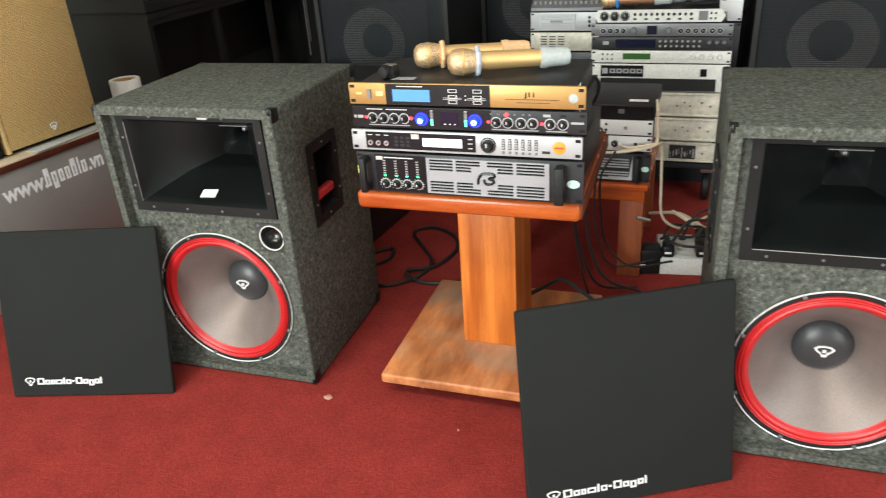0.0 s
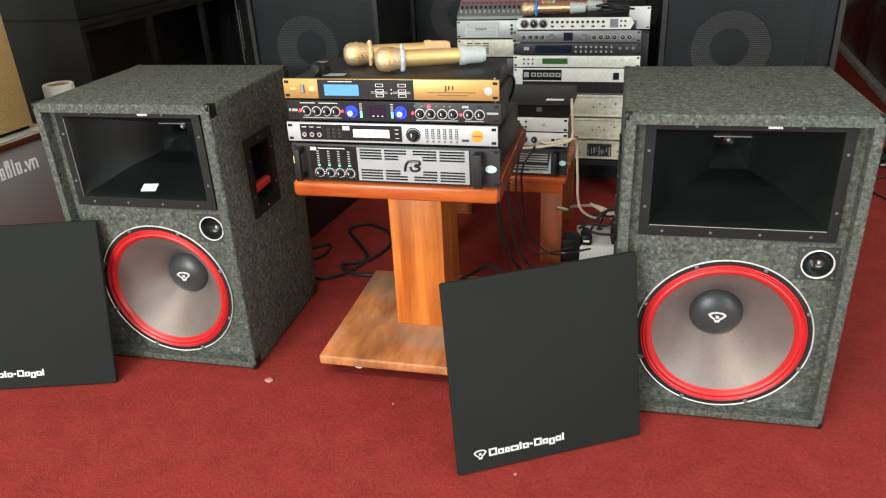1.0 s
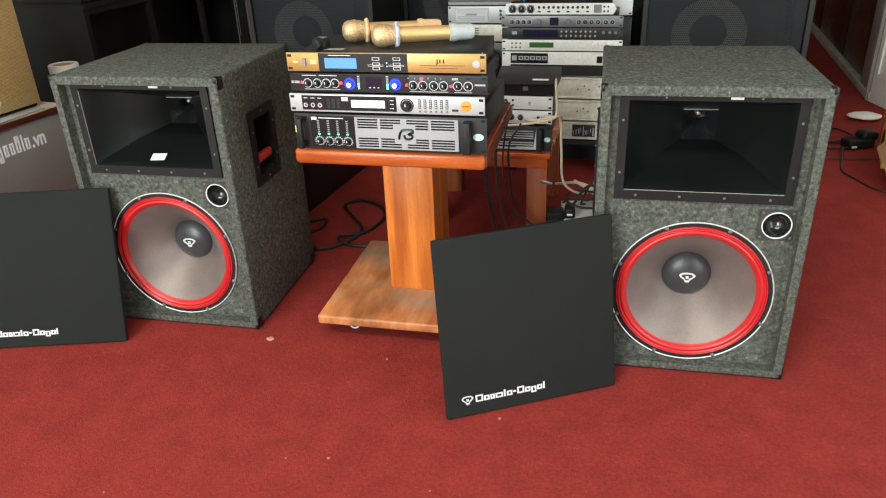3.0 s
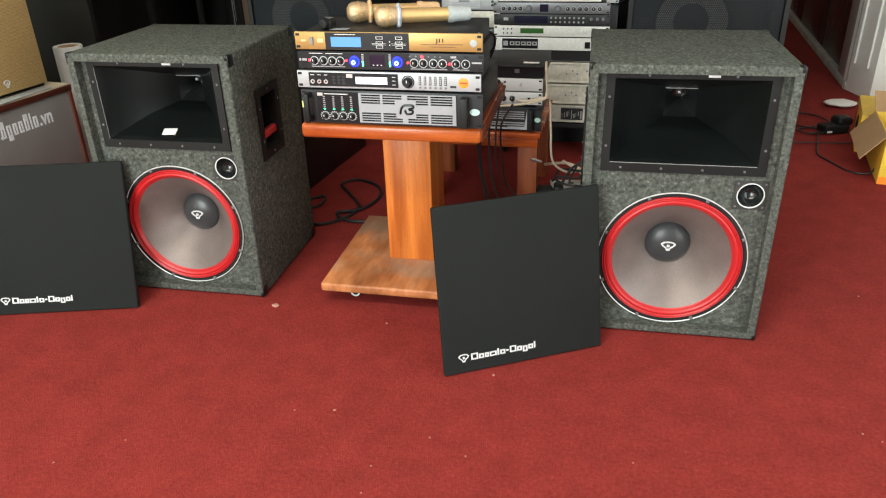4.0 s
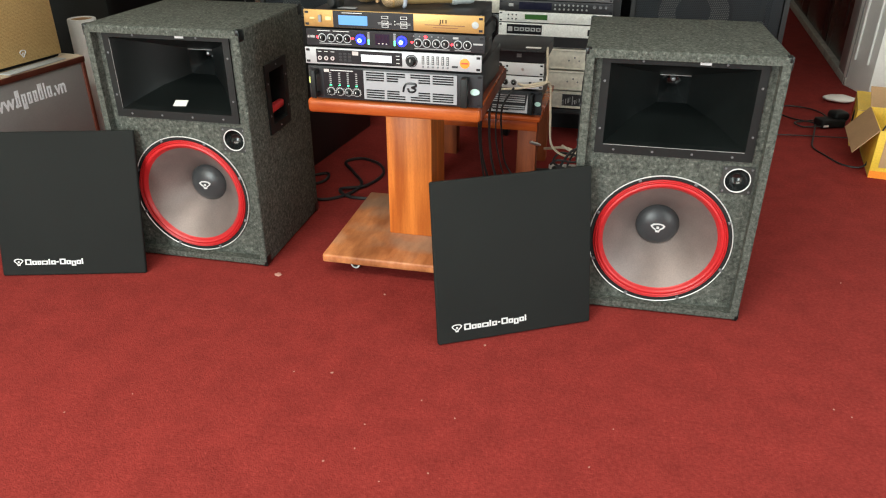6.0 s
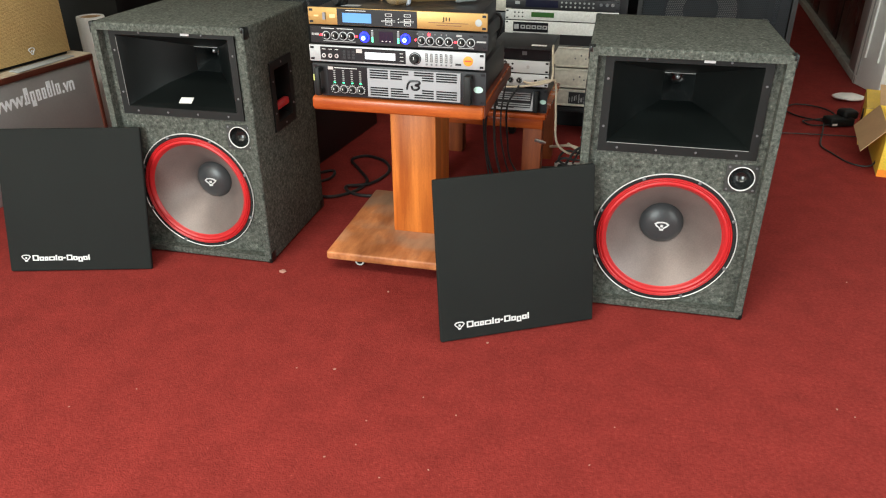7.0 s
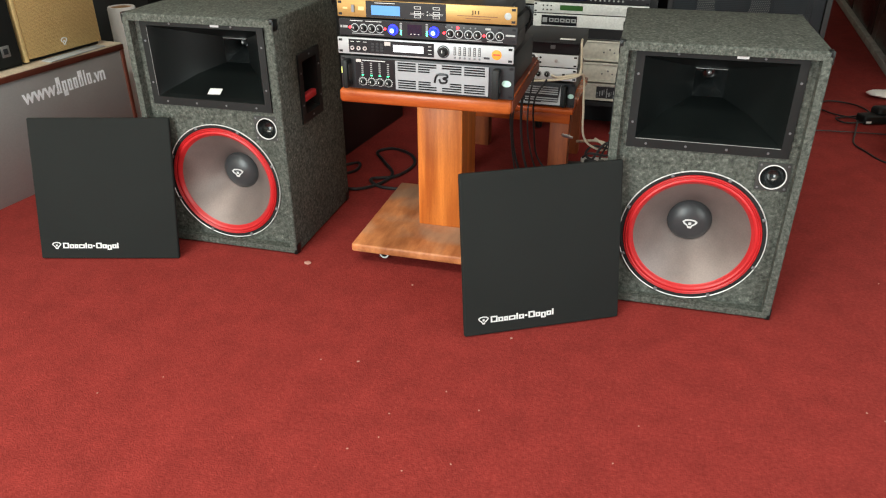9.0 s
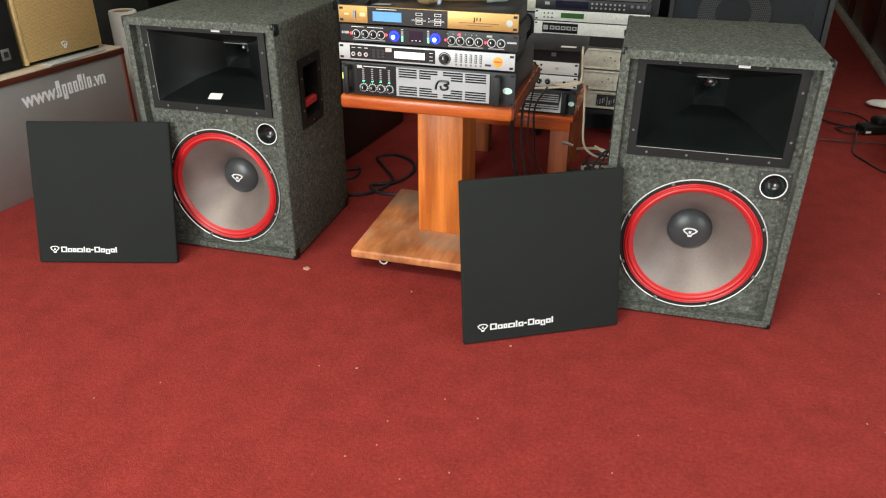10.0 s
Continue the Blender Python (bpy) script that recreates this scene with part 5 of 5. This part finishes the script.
def carton(m, label, w, d, h, flaps):
    g = thing("carton", m, label, "carton", "opened cartons")
    t = 0.004
    part("bottom", one_box(-w / 2, w / 2, -d / 2, d / 2, 0.0005, 0.004), CARDBOARD, g)
    for a, b, c, e in ((-w / 2, w / 2, -d / 2, -d / 2 + t), (-w / 2, w / 2, d / 2 - t, d / 2), (-w / 2, -w / 2 + t, -d / 2 + t, d / 2 - t), (w / 2 - t, w / 2, -d / 2 + t, d / 2 - t)):
        part("side_wall", one_box(a, b, c, e, 0.004, h, 0.0008), YELLOW_CARD, g, "yellow printed cardboard wall")
    for mm, sx, sy in flaps:
        part("flap", one_box(0, sx, 0, sy, -0.0015, 0.0015), CARDBOARD, g, "brown open flap").matrix_basis = mm
    return g


ca = carton(pose(1.435, 3.19, 0, 0, 0, -12), "yellow printed carton standing on the red carpet", 0.38, 0.34, 0.17, [(pose(-0.19, -0.17, 0.172, 0, 0, 0), 0.38, 0.34)])
part("printed_mark", turned([(0.0, -0.192), (0.045, -0.192), (0.045, -0.189)], (0, -0.02, 0.085), "x", 24), MATT_BLACK, ca, "black printed disc")
part("printed_mark", one_box(-0.1915, -0.1905, 0.09, 0.165, 0.03, 0.14), RED_PRINT, ca)
part("lid_print", one_box(-0.19, 0.19, -0.17, 0.17, 0.1738, 0.1752), YELLOW_CARD, ca, "yellow printed lid")
cb = carton(pose(1.425, 2.82, 0, 0, 0, -8), "opened yellow carton with brown flaps spread out", 0.40, 0.36, 0.2, [(pose(-0.2, -0.18, 0.2, 0, 52, 180) @ pose(0, -0.36, 0), 0.13, 0.36), (pose(-0.2, 0.178, 0.2, 22, 0, 0), 0.4, 0.15)])
part("bare_panel", one_box(-0.172, 0.172, -0.1825, -0.1808, 0.048, 0.178, 0.0004), CARDBOARD, cb, "bare brown panel framed in yellow")
part("printed_mark", one_box(-0.2, 0.2, -0.1815, -0.1805, 0.0, 0.03), ORANGE_STICKER, cb, "orange printed band")
solid("coiled_cable", tube([(1.36 + 0.07 * math.cos(k * 0.9), 2.86 + 0.07 * math.sin(k * 0.9), 0.17 + 0.004 * k) for k in range(18)], 0.007, 8, 5), CABLE, Matrix.Identity(4), "thick black cable coiled in the open carton", "cable")

ad = thing("power_adapter", pose(1.19, 3.36, 0, 0, 0, 20), "black power adapter lying on the red carpet", "power adapter")
part("body", one_box(-0.065, 0.06, -0.04, 0.04, 0, 0.04, 0.01, 3), BLACK_PLASTIC, ad)
part("label", one_box(-0.055, -0.03, -0.0415, -0.0395, 0.008, 0.018), PAPER, ad)
part("lump", one_box(0.01, 0.09, -0.02, 0.06, 0.025, 0.07, 0.018, 3), BLACK_PLASTIC, ad)
solid("power_cable", tube([(1.12, 3.36, 0.012), (1.02, 3.44, 0.006), (0.97, 3.55, 0.006), (1.04, 3.66, 0.006), (1.16, 3.62, 0.006), (1.2, 3.48, 0.008), (1.1, 3.4, 0.008), (1.03, 3.36, 0.006), (1.06, 3.3, 0.006), (1.14, 3.31, 0.01)], 0.004), CABLE, Matrix.Identity(4), "black cable looped on the red carpet", "cable")
solid("power_cable", tube([(1.12, 3.33, 0.012), (1.08, 3.15, 0.006), (1.05, 3.0, 0.005), (1.08, 2.9, 0.005), (1.13, 2.79, 0.005), (1.2, 2.76, 0.012), (1.235, 2.8, 0.06), (1.26, 2.82, 0.16), (1.3, 2.84, 0.205), (1.34, 2.85, 0.19)], 0.0038), CABLE, Matrix.Identity(4), "thin black cable running into the open carton", "cable")
solid("power_cable", tube([(0.6, 3.13, 0.005), (0.85, 3.14, 0.005), (1.05, 3.16, 0.005), (1.25, 3.17, 0.006)], 0.0028), CABLE, Matrix.Identity(4), "thin dark cable along the carpet edge", "cable")
pp = bmesh.new()
bmesh.ops.create_icosphere(pp, subdivisions=3, radius=1.0, matrix=Matrix.Diagonal((0.085, 0.06, 0.016, 1)))
for v in pp.verts:
    v.co *= 1 + 0.18 * noise.noise(v.co * 22)
solid("foam_sheet", pp, PAPER, pose(1.335, 3.84, 0.016, 0, 0, 4), "white crumpled packing sheet on the carpet", "packing sheet")

# ---- power strip and cables behind the stand ----
ps = thing("power_strip", pose(0.01, 2.27, 0.0, 0, 0, 8), "white power strip full of black plugs on carpet", "power strip")
part("body", one_box(-0.08, 0.08, -0.085, 0.1, 0.0, 0.06, 0.006), WHITE_PLASTIC, ps)
for k, (px_, py_, a_) in enumerate(((-0.055, -0.055, 0.018), (0.05, -0.05, 0.022), (0.06, 0.05, 0.02))):
    pg = part("plug", one_box(px_ - a_, px_ + a_, py_ - 0.03, py_ + 0.028, 0.0605, 0.1 + 0.01 * (k % 2), 0.008, 2), BLACK_PLASTIC, ps, "black plug")
    part("plug_label", one_box(px_ - 0.012, px_ + 0.008, py_ - 0.0312, py_ - 0.0298, 0.075, 0.082), PAPER, pg)
for sx_ in (-0.05, 0.0):
    part("socket", turned([(0.0, 0.0612), (0.012, 0.0612), (0.012, 0.06)], (sx_, 0.06, 0), "z", 16), DARK_FACE, ps)
tb = thing("transformer_box", pose(-0.105, 2.2, 0, 0, 0, 14), "black transformer box beside the power strip", "transformer")
part("case", one_box(-0.05, 0.05, -0.035, 0.035, 0, 0.085, 0.01, 3), BLACK_PLASTIC, tb)
part("printed_mark", one_box(-0.035, -0.005, -0.0362, -0.0348, 0.03, 0.038), WHITE_PRINT, tb)


def cable(label, pts, r=0.0045, material=CABLE):
    solid("cable", tube(pts, r), material, Matrix.Identity(4), label, "cable", "loose cables")


cable("cream cable hanging from the gear to the power strip", [(-0.20, 2.15, 0.438), (-0.16, 2.1, 0.445), (-0.095, 2.105, 0.458), (-0.075, 2.13, 0.44), (-0.07, 2.15, 0.33), (-0.06, 2.18, 0.2), (0.0, 2.26, 0.13), (0.05, 2.36, 0.12), (0.075, 2.42, 0.11)], 0.0042, CABLE_WHITE)
cable("cream cable loop beside the low table gear", [(-0.10, 2.2, 0.56), (-0.093, 2.13, 0.558), (-0.089, 2.12, 0.52), (-0.087, 2.118, 0.47), (-0.1, 2.1, 0.452), (-0.18, 2.09, 0.436), (-0.26, 2.1, 0.425)], 0.0042, CABLE_WHITE)
cable("cream cable lying behind the power strip", [(-0.12, 2.5, 0.07), (-0.02, 2.47, 0.09), (0.06, 2.42, 0.07), (0.12, 2.38, 0.05), (0.1, 2.32, 0.06), (0.02, 2.38, 0.1), (-0.04, 2.44, 0.11)], 0.006, CABLE_WHITE)
cable("thin black cable arched over the power strip", [(0.0, 2.24, 0.1), (0.03, 2.28, 0.16), (0.07, 2.38, 0.15), (0.1, 2.5, 0.08), (0.16, 2.6, 0.01)], 0.004)
cable("black plug cable curving across the strip", [(-0.03, 2.2, 0.1), (0.02, 2.23, 0.17), (0.09, 2.3, 0.14), (0.11, 2.42, 0.06)], 0.005)
cable("thick black cable drooping from the stand to the floor", [(-0.26, 1.75, 0.578), (-0.236, 1.862, 0.576), (-0.232, 1.885, 0.53), (-0.255, 1.91, 0.38), (-0.245, 1.94, 0.2), (-0.20, 1.97, 0.08), (-0.10, 2.03, 0.012)], 0.0045)
cable("black cable hanging behind the wooden stand", [(-0.28, 1.76, 0.577), (-0.262, 1.86, 0.576), (-0.262, 1.88, 0.52), (-0.285, 1.91, 0.32), (-0.265, 1.93, 0.17), (-0.22, 1.98, 0.05), (-0.12, 2.06, 0.008)], 0.0045)
cable("thin black cable hanging behind the wooden stand", [(-0.29, 1.76, 0.576), (-0.27, 1.86, 0.574), (-0.27, 1.875, 0.52), (-0.29, 1.9, 0.35), (-0.27, 1.92, 0.15), (-0.24, 1.95, 0.012)], 0.003)
cable("black cable with plug behind the gold unit", [(-0.25, 1.594, 0.772), (-0.215, 1.605, 0.772), (-0.195, 1.625, 0.762), (-0.192, 1.645, 0.735), (-0.21, 1.68, 0.69), (-0.25, 1.73, 0.63), (-0.27, 1.75, 0.577)], 0.0036)
cable("black cable hanging at the low table", [(-0.20, 2.08, 0.44), (-0.235, 2.05, 0.37), (-0.232, 2.06, 0.25), (-0.215, 2.08, 0.14), (-0.14, 2.1, 0.06), (-0.02, 2.18, 0.05)], 0.0035)
cable("black cable looped on the base board", [(-0.42, 1.78, 0.084), (-0.36, 1.84, 0.1), (-0.31, 1.86, 0.12), (-0.25, 1.84, 0.1), (-0.2, 1.8, 0.087), (-0.2, 1.76, 0.084)], 0.006)
cable("black cable looped on the red carpet", [(-1.12, 2.02, 0.006), (-1.0, 1.94, 0.006), (-0.9, 1.9, 0.006), (-0.82, 1.97, 0.006), (-0.8, 2.08, 0.008), (-0.88, 2.2, 0.006), (-0.95, 2.3, 0.006), (-0.9, 2.36, 0.006), (-0.8, 2.31, 0.006), (-0.75, 2.2, 0.006), (-0.78, 2.06, 0.009), (-0.86, 2.0, 0.012), (-0.8, 1.95, 0.006), (-0.7, 1.96, 0.006), (-0.62, 2.02, 0.006), (-0.5, 2.05, 0.006)], 0.0065)
cable("black cable curled beside the loudspeaker", [(-1.05, 2.1, 0.006), (-0.98, 2.16, 0.006), (-0.96, 2.08, 0.006), (-1.02, 2.02, 0.006), (-1.12, 2.06, 0.006)], 0.006)
con = thing("cable_connector", pose(-0.125, 2.02, 0.262, 0, 20, 30), "small metal cable connector hanging by its cable", "connector")
part("sleeve", turned([(0, 0), (0.006, 0.002), (0.006, 0.03), (0.004, 0.045), (0, 0.046)], (0, 0, 0), "x", 14), STEEL, con)

cable("black plug leads tangled on the power strip", [(-0.06, 2.19, 0.12), (-0.03, 2.16, 0.15), (0.03, 2.18, 0.14), (0.06, 2.22, 0.155), (0.03, 2.27, 0.135), (-0.03, 2.24, 0.15), (-0.05, 2.19, 0.13), (0.0, 2.155, 0.12), (0.07, 2.17, 0.11), (0.1, 2.22, 0.06), (0.11, 2.3, 0.008)], 0.0045)
cable("thin black lead hanging at the table edge", [(-0.22, 1.77, 0.578), (-0.214, 1.865, 0.574), (-0.212, 1.885, 0.52), (-0.232, 1.91, 0.38), (-0.228, 1.95, 0.24), (-0.19, 2.02, 0.1), (-0.07, 2.1, 0.09)], 0.003)

# ---- lint on the carpet ----
rng = random.Random(11)
for k, (lx, ly, sz) in enumerate(((-0.809, 1.325, 0.012), (-0.457, 0.897, 0.0045), (-0.103, 1.107, 0.0048), (-0.447, 1.294, 0.004), (-0.26, 1.333, 0.003), (-0.36, 0.6, 0.003), (0.2, 0.72, 0.0025), (0.75, 1.05, 0.003), (-0.9, 0.7, 0.0025), (-0.05, 0.45, 0.003), (0.9, 1.7, 0.003), (-0.207, 0.846, 0.0026), (-0.115, 0.803, 0.0026), (-0.312, 0.733, 0.0026), (-0.554, 0.878, 0.0026), (0.785, 1.030, 0.0026), (-0.307, 0.653, 0.0026), (-0.130, 0.619, 0.0026), (-0.224, 0.572, 0.0026), (0.246, 0.854, 0.0026), (-1.015, 0.601, 0.0026))):
    bm = bmesh.new()
    bmesh.ops.create_icosphere(bm, subdivisions=2, radius=1.0, matrix=Matrix.Diagonal((sz, sz * 0.7, sz * 0.35, 1)))
    for v in bm.verts:
        v.co *= 1 + 0.5 * noise.noise(v.co * 180 + Vector((k, 0, 0)))
    solid("lint", bm, FLUFF, pose(lx, ly, sz * 0.28, 0, 0, 40 * k), "small pale scrap of lint on the carpet", "lint", "lint on the carpet")
